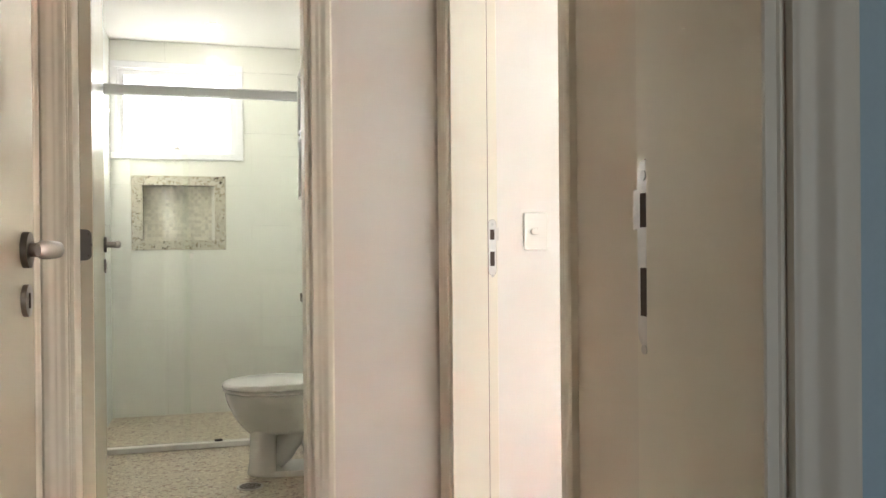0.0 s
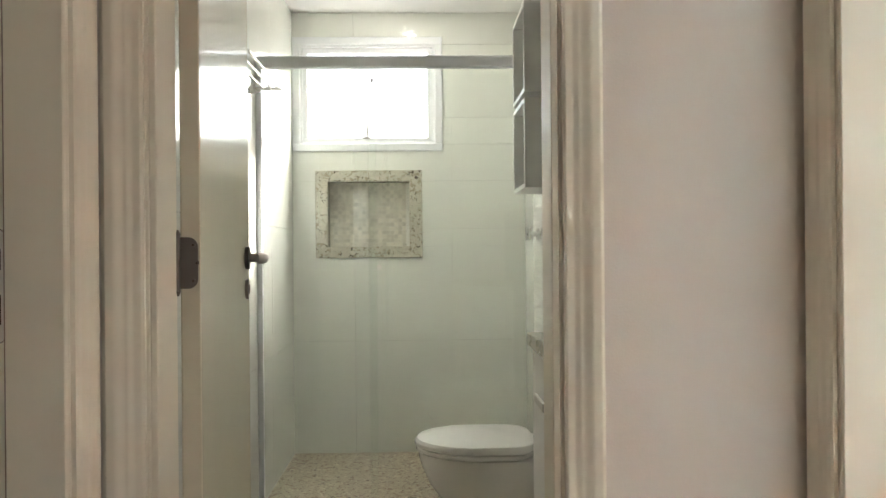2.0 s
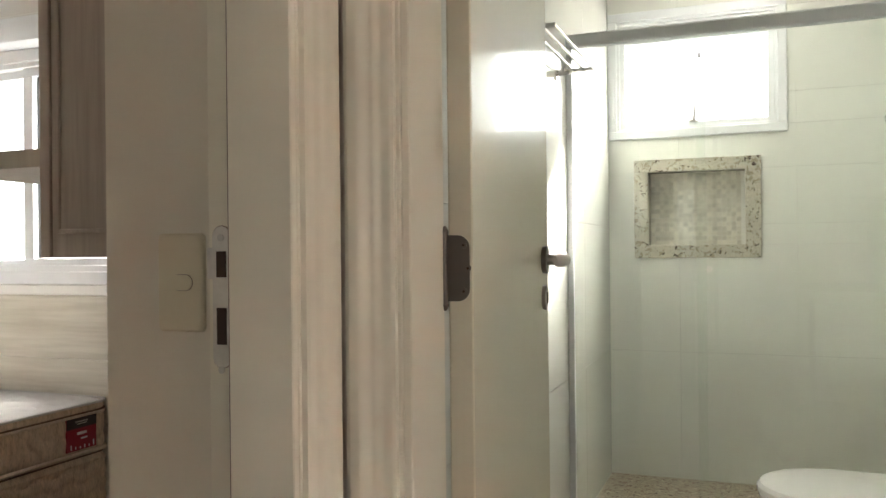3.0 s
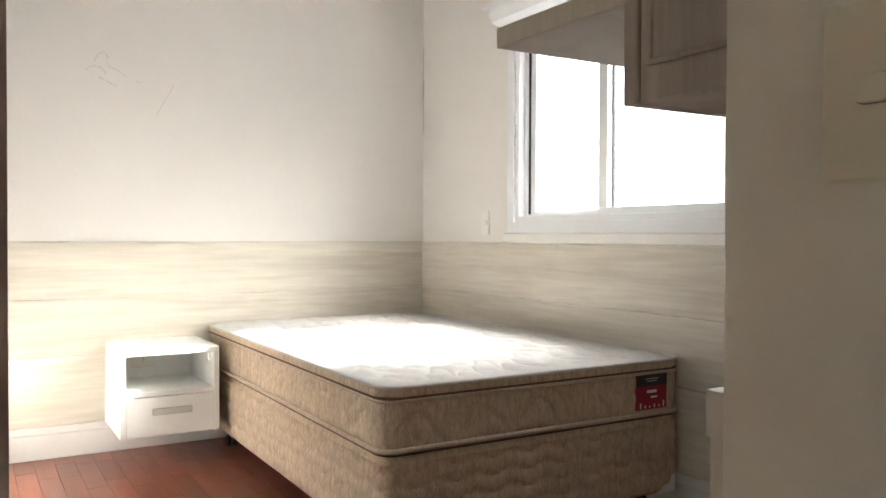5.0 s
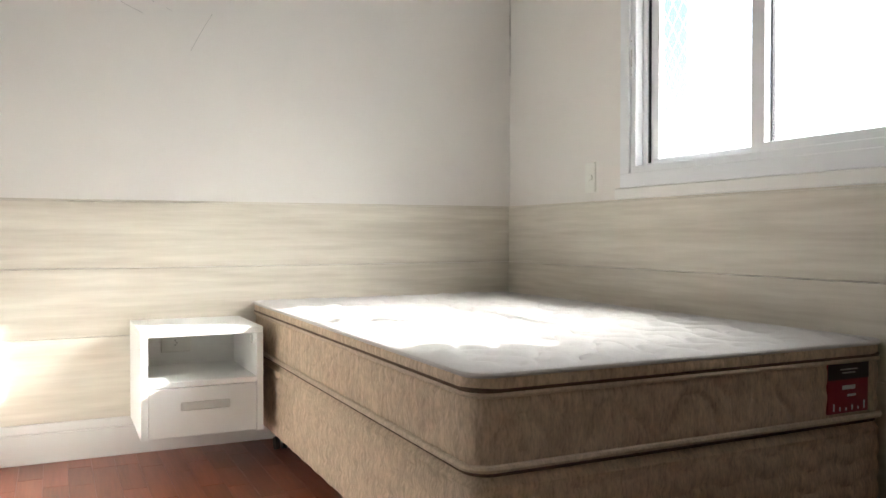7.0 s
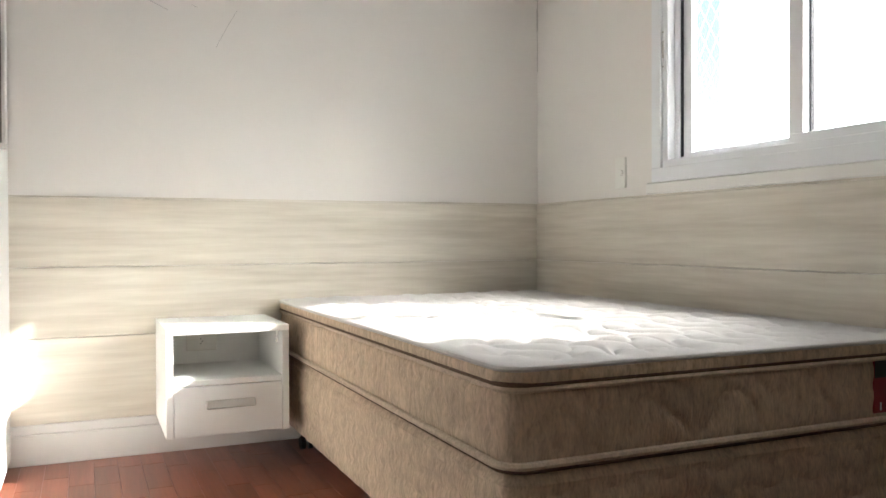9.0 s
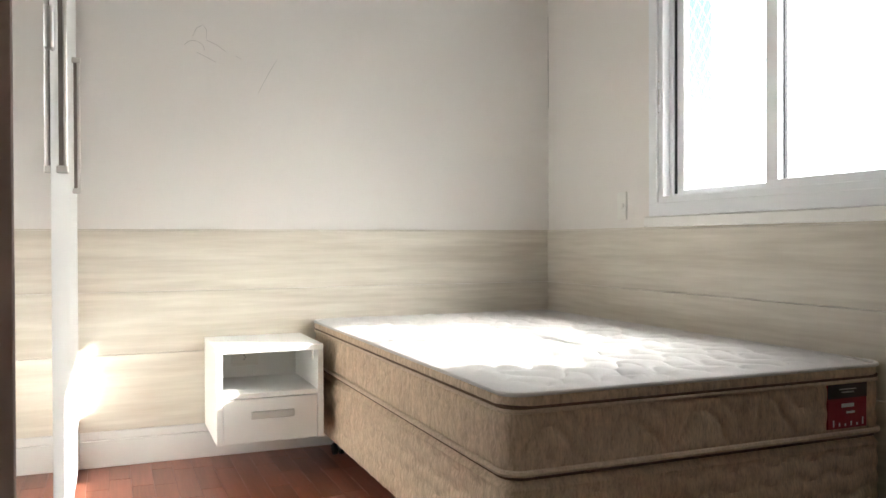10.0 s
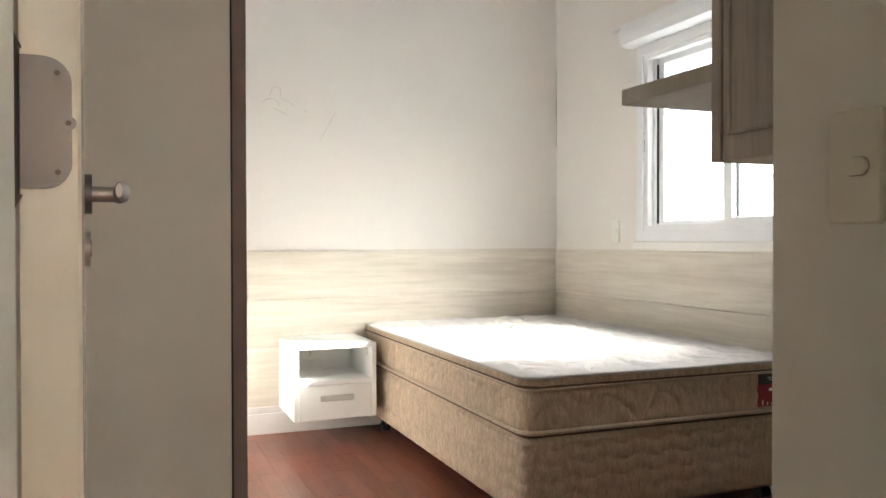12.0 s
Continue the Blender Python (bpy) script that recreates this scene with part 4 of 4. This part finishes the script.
part("cabinet_door", blk(-0.236, -0.218, -2.657, -2.2, 1.088, 2.0, bevel=0.001), M_CABW, oc)
part("side_shelf", blk(-0.600, -0.236, -3.062, -2.45, 1.226, 1.254, bevel=0.001), M_DESK, oc, "pale oak shelf board fixed to the cabinet")

# ---------------------------------------------------------------- pencil marks and crack on the bedroom walls
scr = thing("pencil_scribble", (XW, -3.1, 1.65), "thin childish pencil scribbles on the painted wall", "scribble")


def stroke(pts, r=0.0011):
    part("stroke", tube([(XW + 0.0006, y, z) for y, z in pts], r, n=5), M_GRAPH, scr)


stroke([(-3.20 + 0.045 * math.sin(math.radians(a)) * 0.9, 1.668 + 0.034 * math.cos(math.radians(a))) for a in range(-70, 100, 15)])
stroke([(-3.19, 1.655), (-3.16, 1.642), (-3.115, 1.622)])
stroke([(-3.205, 1.72), (-3.19, 1.755), (-3.165, 1.768), (-3.15, 1.75), (-3.152, 1.715)])
stroke([(-3.15, 1.708), (-3.11, 1.692), (-3.075, 1.668)])
stroke([(-3.032, 1.652), (-3.012, 1.643)])
stroke([(-2.945, 1.50), (-2.92, 1.55), (-2.893, 1.60), (-2.865, 1.648)], 0.0009)
crack = thing("plaster_crack", (XW, YN, 1.7), "hairline plaster crack in the wall corner", "crack")
rng = random.Random(5)
part("crack_line", tube([(XW + 0.004 + rng.uniform(-0.002, 0.002), YN - 0.003, 1.52 + 0.03 * k) for k in range(16)], 0.0016, n=5), M_GRAPH, crack)
part("crack_chip", blk(XW + 0.001, XW + 0.007, YN - 0.006, YN, 1.70, 1.80, bevel=0.002), M_GRAPH, crack)

# ---------------------------------------------------------------- bathroom


def tile_wall(owner, cells, hole_list, make):
    for cell in cells:
        rects = [cell]
        for hole in hole_list:
            rects = minus(rects, hole)
        for r in rects:
            if r[1] - r[0] > 0.01 and r[3] - r[2] > 0.01:
                part("tile", make(*r), M_TILE, owner)


g = 0.0009
rows_z = [(0, 0.6), (0.6, 1.2), (1.2, 1.8), (1.8, BC)]
root = thing("wall_tiles_north", (0.6, 0, 0), "large glossy white wall tiles with fine grout joints", "wall tiles", kind="structure")
cells = [(a, b, c, d) for a, b in ((0.0, 0.33), (0.33, 1.25)) for c, d in rows_z]
tile_wall(root, cells, [BWIN, NICHE], lambda a, b, c, d: blk(a + g, b - g, 0.0, 0.006, c + g, d - g))
root = thing("wall_tiles_west", (0, -1.5, 0), "large glossy white wall tiles with fine grout joints", "wall tiles", kind="structure")
cells = [(a, b, c, d) for a, b in ((-0.62, 0.0), (-1.52, -0.62), (-2.42, -1.52), (-3.015, -2.42)) for c, d in rows_z]
tile_wall(root, cells, [], lambda a, b, c, d: blk(-0.006, 0.0, a + g, b - g, c + g, d - g))
root = thing("wall_tiles_east", (BE, -1.5, 0), "large glossy white wall tiles with fine grout joints", "wall tiles", kind="structure")
cells = [(a, b, c, d) for a, b in ((-0.35, 0.0), (-1.80, -0.35), (-3.015, -1.80)) for c, d in rows_z]
tile_wall(root, cells, [(-1.80, -0.35, 0.0, BC)], lambda a, b, c, d: blk(BE, BE + 0.006, a + g, b - g, c + g, d - g))
rng = random.Random(3)
bm = bmesh.new()
z = 0.0
while z < BC - 0.02:
    y = -1.80
    hgt = rng.choice((0.008, 0.010, 0.013))
    while y < -0.36:
        ln = min(rng.uniform(0.08, 0.3), -0.35 - y)
        box(bm, BE - 0.002 - rng.uniform(0, 0.0035), BE + 0.006, y, y + ln - 0.001, z, min(z + hgt, BC) - 0.001)
        y += ln
    z += hgt
tagged(part("stone_strip_cladding", bm, M_STONE, root), "white split-stone strip cladding", kind="stuff")

root = thing("floor_bathroom", (0.6, -1.5, 0), "beige speckled granite floor slabs", "floor", kind="structure")
part("bed", blk(-0.012, BE + 0.12, -3.02, 0.13, -0.12, -0.012), M_GROUT, root)
xs = [0.0, 0.52, BE]
ys = [-3.02, -2.35, -1.82, -1.40, -0.925, 0.0]
for y0, y1 in zip(ys, ys[1:]):
    for x0, x1 in zip(xs, xs[1:]):
        part("slab", blk(x0 + 0.0007, x1 - 0.0007, y0 + 0.0007, y1 - 0.0007, -0.012, 0.0 if y0 < -1 else -0.002), M_GFLOOR, root)
setting("threshold", blk(0.285, 0.90, HN, -3.02, -0.02, 0.004), M_GRANITE, "granite door threshold", "threshold")

# window
w2 = thing("window_2", (0.4, 0, 1.65), "white aluminium tilting bathroom window with frosted glass", "window", kind="structure")
window_frame(w2, 0.0015, 0.808, 1.619, 2.234, -0.014, -0.0005, 0.042, M_ALU, 0.003)
window_frame(w2, BWIN[0], BWIN[1], BWIN[2], BWIN[3], -0.0005, 0.10, 0.016, M_ALU)
s = part("sash", bmesh_frame(BWIN[0] + 0.016, BWIN[1] - 0.016, BWIN[2] + 0.012, 2.178, 0.012, 0.045, 0.026), M_ALU, w2)
pane = part("pane", blk(BWIN[0] + 0.04, BWIN[1] - 0.04, 0.026, 0.030, BWIN[2] + 0.036, 2.155), M_FROST, s, "frosted white glass pane")
pane.visible_shadow = False
part("sash_rail", blk(BWIN[0] + 0.042, BWIN[1] - 0.042, 0.016, 0.04, 2.085, 2.093), M_ALU, s)
bm = bmesh.new()
rod(bm, (0.400, 0.010, 1.698), (0.412, -0.028, 1.80), 0.0075, 10, 0.006)
hd = part("stay_handle", bm, M_STEEL, w2, "grey window stay handle", True)
part("stay_base", blk(0.378, 0.420, -0.004, 0.012, 1.688, 1.702, bevel=0.002), M_STEEL, hd)
part("sticker", blk(0.419, 0.435, 0.0225, 0.0258, 1.992, 2.018), M_GREY, s, "small dark sticker")

# granite-framed niche with mosaic
ni = thing("wall_niche", (0.4, 0, 1.05), "recessed shower niche with a speckled granite frame and mosaic back", "niche")
nx0, nx1, nz0, nz1 = NICHE
ox0, ox1, oz0, oz1 = 0.121, 0.694, 1.046, 1.516
part("frame_board", blk(ox0, ox1, -0.010, 0.0, oz0, nz0, bevel=0.0015), M_GRANITE, ni)
part("frame_board", blk(ox0, ox1, -0.010, 0.0, nz1, oz1, bevel=0.0015), M_GRANITE, ni)
part("frame_board", blk(ox0, nx0, -0.010, 0.0, nz0, nz1, bevel=0.0015), M_GRANITE, ni)
part("frame_board", blk(nx1, ox1, -0.010, 0.0, nz0, nz1, bevel=0.0015), M_GRANITE, ni)
part("inner_ledge", blk(nx0, nx1, -0.008, 0.10, nz0 - 0.012, nz0 + 0.002), M_GRANITE, ni)
bm = bmesh.new()
box(bm, nx0 - 0.008, nx0 + 0.002, 0.0, 0.10, nz0, nz1)
box(bm, nx1 - 0.002, nx1 + 0.008, 0.0, 0.10, nz0, nz1)
box(bm, nx0, nx1, 0.0, 0.10, nz1 - 0.002, nz1 + 0.008)
part("inner_lining", bm, M_MOSAIC, ni)
part("niche_back", blk(nx0 - 0.01, nx1 + 0.01, 0.092, 0.13, nz0 - 0.01, nz1 + 0.01), M_GROUT, ni)
bm = bmesh.new()
rng = random.Random(8)
s0 = 0.022
for i in range(20):
    for j in range(16):
        x, z = nx0 + 0.002 + i * s0, nz0 + 0.003 + j * s0
        if x + s0 < nx1 and z + s0 < nz1 + 0.002:
            box(bm, x, x + s0 - 0.0016, 0.088 - rng.uniform(0, 0.0015), 0.093, z, z + s0 - 0.0016)
tagged(part("mosaic", bm, M_MOSAIC, ni), "small grey-beige mosaic pieces", kind="stuff")
bm = bmesh.new()
rod(bm, (0.662, -0.010, 1.476), (0.662, -0.0115, 1.476), 0.009, 14)
part("dark_knot", bm, M_DARK, ni, "dark knot in the granite")

# shower enclosure
en = thing("shower_enclosure", (0.6, -0.93, 0), "frameless glass shower enclosure with a white header rail", "shower enclosure")
part("header_rail", blk(0.0, BE, -0.965, -0.925, 1.853, 1.905, bevel=0.008, seg=3), M_ALU, en, "white header rail")
part("wall_channel", blk(0.0, 0.022, -0.955, -0.93, 0.03, 1.853, bevel=0.002), M_ALU, en, "white wall channel")
for x0, x1, y in ((0.022, 0.50, -0.938), (0.469, BE, -0.953)):
    pane = part("glass_panel", blk(x0, x1, y - 0.004, y + 0.004, 0.032, 1.86), M_SHOWER, en, "clear greenish glass panel")
    pane.visible_shadow = False
bm = bmesh.new()
rod(bm, (0.511, -0.975, 1.016), (0.511, -0.957, 1.016), 0.011, 18)
part("knob", bm, M_PLASTIC, en, "small round white knob", True)
part("roller_stop", blk(0.62, 0.66, -0.962, -0.944, 0.03, 0.042, bevel=0.002), M_RUBBER, en)
setting("shower_curb", blk(0.0, BE, -0.975, -0.925, 0.0, 0.03, bevel=0.004), M_BASE, "low white stone shower curb", "curb")

# towel rack on the west wall
rk = thing("towel_rack", (0.06, -1.3, 1.762), "chrome towel rack with parallel bars on the tiled wall", "towel rack")
for x in (0.036, 0.074, 0.112):
    bm = bmesh.new()
    rod(bm, (x, -1.62, 1.762), (x, -0.985, 1.762), 0.0055, 12)
    part("bar", bm, M_CHROME, rk, "", True)
for y in (-1.62, -0.985):
    part("bracket", blk(0.0, 0.118, y - 0.006, y + 0.006, 1.755, 1.769, bevel=0.002), M_CHROME, rk)
    part("wall_rose", rod(bmesh.new(), (0.0, y, 1.762), (0.009, y, 1.762), 0.021, 20), M_CHROME, rk, "", True)
bm = bmesh.new()
rod(bm, (0.0, -1.12, 1.722), (0.006, -1.12, 1.722), 0.022, 20)
rod(bm, (0.006, -1.12, 1.722), (0.05, -1.12, 1.725), 0.007, 12)
part("hook", bm, M_CHROME, rk, "chrome hook", True)

# toilet
TY, TX0 = -1.53, 0.665
to = thing("toilet", (0.95, TY, 0), "white ceramic toilet with a closed smooth lid", "toilet")


def dshape(x0, x1, w, z, n=28, sq=0.5):
    """An outline rounded towards x0 and squarer at x1."""
    pts = []
    L = (x1 - x0)
    for k in range(n):
        a = 2 * math.pi * k / n
        cx, cy = math.cos(a), math.sin(a)
        if cx < 0:
            px = x0 + L * 0.52 + L * 0.52 * cx
            py = w / 2 * cy
        else:
            px = x0 + L * 0.52 + L * 0.48 * math.copysign(abs(cx) ** 0.35, cx)
            py = w / 2 * math.copysign(abs(cy) ** (0.62), cy) * (1 - 0.05 * abs(cx))
        pts.append((px, TY + py, z))
    return pts


part("base_plate", loft([dshape(0.772, 1.15, 0.215, 0.0), dshape(0.770, 1.15, 0.217, 0.008), dshape(0.776, 1.15, 0.205, 0.026)]), M_CERAMIC, to, "", True)
part("column", loft([dshape(0.773, 0.905, 0.205, 0.02), dshape(0.780, 0.905, 0.19, 0.06), dshape(0.784, 0.905, 0.185, 0.16), dshape(0.780, 0.92, 0.20, 0.23)]), M_CERAMIC, to, "narrow front pedestal", True)
part("trap", tube([(0.89, TY, 0.07), (0.93, TY, 0.10), (0.97, TY, 0.16), (1.01, TY, 0.21), (1.06, TY, 0.19), (1.09, TY, 0.12), (1.10, TY, 0.02)], 0.062, n=16), M_CERAMIC, to, "moulded trap bend", True)
bowl = [dshape(0.82, 1.04, 0.10, 0.185), dshape(0.775, 1.10, 0.20, 0.195), dshape(0.745, 1.14, 0.265, 0.225), dshape(0.710, 1.16, 0.318, 0.275), dshape(0.688, 1.165, 0.348, 0.325),
        dshape(0.675, 1.165, 0.362, 0.365), dshape(0.673, 1.16, 0.362, 0.385), dshape(0.690, 1.15, 0.34, 0.388)]
part("bowl", loft(bowl), M_CERAMIC, to, "", True)
part("seat", loft([dshape(0.672, 1.07, 0.365, 0.390), dshape(0.665, 1.075, 0.372, 0.394), dshape(0.665, 1.075, 0.372, 0.402), dshape(0.670, 1.073, 0.365, 0.406)]), M_CERAMIC, to, "white plastic seat ring", True)
part("lid", loft([dshape(0.668, 1.072, 0.370, 0.408), dshape(0.660, 1.075, 0.378, 0.412), dshape(0.660, 1.075, 0.378, 0.424), dshape(0.668, 1.072, 0.366, 0.434), dshape(0.70, 1.05, 0.31, 0.439)]), M_CERAMIC, to, "glossy white closed lid", True)
for dy in (-0.08, 0.08):
    part("lid_hinge", blk(1.07, 1.105, TY + dy - 0.02, TY + dy + 0.02, 0.388, 0.418, bevel=0.006, seg=2), M_CERAMIC, to, "white lid hinge")
part("inlet_pipe", rod(bmesh.new(), (1.13, TY, 0.30), (BE - 0.002, TY, 0.30), 0.028, 16), M_CERAMIC, to, "", True)
for dy in (-0.1, 0.1):
    part("floor_bolt", rod(bmesh.new(), (1.03, TY + dy, 0.0), (1.03, TY + dy, 0.022), 0.011, 12, 0.007), M_STEEL, to, "", True)

# drain
dn = thing("floor_drain", (0.777, -1.742, 0), "round steel floor drain grate", "floor drain")
part("rim", rod(bmesh.new(), (0.777, -1.742, 0.0), (0.777, -1.742, 0.003), 0.058, 32), M_STEEL, dn, "", True)
for k in range(-4, 5):
    hl = math.sqrt(0.048 ** 2 - (k * 0.0105) ** 2)
    part("slot", blk(0.777 - hl, 0.777 + hl, -1.742 + k * 0.0105 - 0.002, -1.742 + k * 0.0105 + 0.002, 0.003, 0.0036), M_DARK, dn)

# vanity, counter, wall cubes
va = thing("vanity_cabinet", (1.1, -2.72, 0), "white vanity cabinet under a granite counter", "vanity")
part("body", blk(0.965, BE - 0.001, -2.985, -2.485, 0.13, 0.862, bevel=0.001), M_WHITE, va)
part("drawer_front", blk(0.947, 0.964, -2.985, -2.487, 0.44, 0.855, bevel=0.0015), M_WHITE, va)
part("drawer_front", blk(0.947, 0.964, -2.985, -2.487, 0.135, 0.434, bevel=0.0015), M_WHITE, va)
part("pull", blk(0.940, 0.947, -2.68, -2.56, 0.745, 0.765, bevel=0.002), M_STEEL, va, "flat grey pull")
part("leg", blk(0.99, BE - 0.001, -2.97, -2.50, 0.0, 0.13), M_WHITE, va)
tagged(part("granite_counter", blk(0.935, BE - 0.001, -2.99, -2.475, 0.863, 0.893, bevel=0.002), M_GRANITE), "speckled granite vanity counter", "counter")


def cube_shelf(z0, z1, label):
    root = thing("wall_cube", (1.14, -1.57, z0), label, "wall cube", "cubes over the toilet")
    x0, x1, y0, y1, t = 1.03, BE - 0.016, -1.728, -1.41, 0.015
    part("side", blk(x0, x1, y0, y0 + t, z0, z1, bevel=0.001), M_WHITE, root)
    part("side", blk(x0, x1, y1 - t, y1, z0, z1, bevel=0.001), M_WHITE, root)
    part("top", blk(x0, x1, y0 + t, y1 - t, z1 - t, z1, bevel=0.001), M_WHITE, root)
    part("bottom", blk(x0, x1, y0 + t, y1 - t, z0, z0 + t, bevel=0.001), M_WHITE, root)
    part("back", blk(x1 - 0.006, x1, y0 + t, y1 - t, z0 + t, z1 - t), M_WHITE, root)


cube_shelf(1.288, 1.585, "white open cube shelf on the tiled wall")
cube_shelf(1.602, 1.90, "white open cube shelf above another cube")

# taps and lamp
for y, z in ((-0.60, 1.155), (-0.72, 1.155)):
    tp = thing("shower_valve", (BE, y, z), "chrome cross-handled shower valve on the wall", "shower valve", "shower valves")
    x = BE - 0.012
    part("flange", rod(bmesh.new(), (x, y, z), (x - 0.012, y, z), 0.028, 20), M_CHROME, tp, "", True)
    part("spindle", rod(bmesh.new(), (x - 0.012, y, z), (x - 0.05, y, z), 0.012, 14), M_CHROME, tp, "", True)
    bm = bmesh.new()
    rod(bm, (x - 0.055, y - 0.028, z), (x - 0.055, y + 0.028, z), 0.007, 10)
    rod(bm, (x - 0.055, y, z - 0.028), (x - 0.055, y, z + 0.028), 0.007, 10)
    part("cross_handle", bm, M_CHROME, tp, "", True)
sw = thing("shower_outlet", (BE, -0.06, 1.64), "small chrome shower outlet on the wall", "shower outlet")
part("flange", rod(bmesh.new(), (BE, -0.06, 1.64), (BE - 0.01, -0.06, 1.64), 0.025, 18), M_CHROME, sw, "", True)
part("stub", rod(bmesh.new(), (BE - 0.01, -0.06, 1.64), (BE - 0.06, -0.06, 1.64), 0.014, 14), M_CHROME, sw, "", True)

M_LAMP = bpy.data.materials.new("lamp_glow")
M_LAMP.use_nodes = True
M_LAMP.node_tree.nodes["Principled BSDF"].inputs["Emission Color"].default_value = (1, 0.95, 0.86, 1)
M_LAMP.node_tree.nodes["Principled BSDF"].inputs["Emission Strength"].default_value = 75
lm = thing("ceiling_spotlight", (0.633, -0.472, BC), "small round recessed ceiling spotlight, switched on", "ceiling light")
part("ring", rod(bmesh.new(), (0.633, -0.472, BC - 0.006), (0.633, -0.472, BC), 0.042, 28), M_STEEL, lm, "", True)
part("diffuser", rod(bmesh.new(), (0.633, -0.472, BC - 0.0085), (0.633, -0.472, BC - 0.006), 0.028, 24), M_LAMP, lm, "glowing lamp disc", True)

# ---------------------------------------------------------------- second bedroom, seen through its door
w3 = thing("window_3", (3.35, -1.55, 1.13), "white aluminium window of the second bedroom", "window", kind="structure")
window_frame(w3, BW2[0] - 0.04, BW2[1] + 0.04, BW2[2] - 0.09, BW2[3] + 0.04, -1.565, -1.551, 0.06, M_ALU)
sash(w3, BW2[0], 3.36, BW2[2], BW2[3], -1.51, -1.485, 0.045, M_ALU)
sash(w3, 3.32, BW2[1], BW2[2], BW2[3], -1.54, -1.515, 0.045, M_ALU)
bl = tagged(part("window_curtain", blk(2.69, 2.772, -1.60, -1.568, 1.12, 2.5, bevel=0.003), M_BROWN), "brown fabric curtain edge hanging beside the window", "curtain")
b2 = thing("bed", (3.2, -1.9, 0), "white-covered bed under the window of the second bedroom", "bed")
part("base", blk(2.2, 4.2, -2.20, -1.63, 0.04, 0.44, bevel=0.01, seg=2), M_WHITE, b2)
part("mattress", blk(2.2, 4.2, -2.22, -1.63, 0.444, 0.60, bevel=0.04, seg=3), M_SHEET, b2, "white bed cover", True)
part("headboard", blk(2.0, 4.2, -1.625, -1.57, 0.0, 0.87, bevel=0.012, seg=2), M_GREY, b2, "grey padded headboard")

# ---------------------------------------------------------------- parquet of the bedroom, piece by piece
par = thing("parquet", (-1.7, -2.9, 0), "glossy reddish-brown parquet of short staggered boards", "floor", kind="structure")
rng = random.Random(11)
PW, shapes, rest = 0.076, {}, bmesh.new()
y = -4.215
while y < YN - 0.02:
    x = XW + 0.001
    first = True
    while x < 0.088:
        ln = rng.choice((0.22, 0.30, 0.38, 0.46))
        if first:
            ln *= rng.choice((0.4, 0.7, 1.0))
            first = False
        x1 = min(x + ln, 0.089)
        w = min(PW, YN - y)
        key = (round(x1 - x, 3), round(w, 3))
        near = -4.0 < y < -2.55 and x < -0.25
        if near:
            if key not in shapes:
                me = bpy.data.meshes.new("board")
                bm = blk(0.0004, key[0] - 0.0004, 0.0004, key[1] - 0.0004, -0.012, 0.0, bevel=0.0007)
                bm.to_mesh(me)
                bm.free()
                me.transform(Matrix.Scale(S, 4))
                me.materials.append(M_PARQUET)
                shapes[key] = me
            ob = new("board", shapes[key])
            ob.parent = par
            ob.matrix_parent_inverse = par.matrix_basis.inverted()
            ob.location = (x * S, y * S, rng.uniform(-0.0004, 0.0002))
        else:
            box(rest, x + 0.0004, x1 - 0.0004, y + 0.0004, y + w - 0.0004, -0.012, rng.uniform(-0.0004, 0.0001))
        x = x1
    y += PW
tagged(part("board_field", rest, M_PARQUET, par), "reddish-brown parquet boards", kind="stuff")
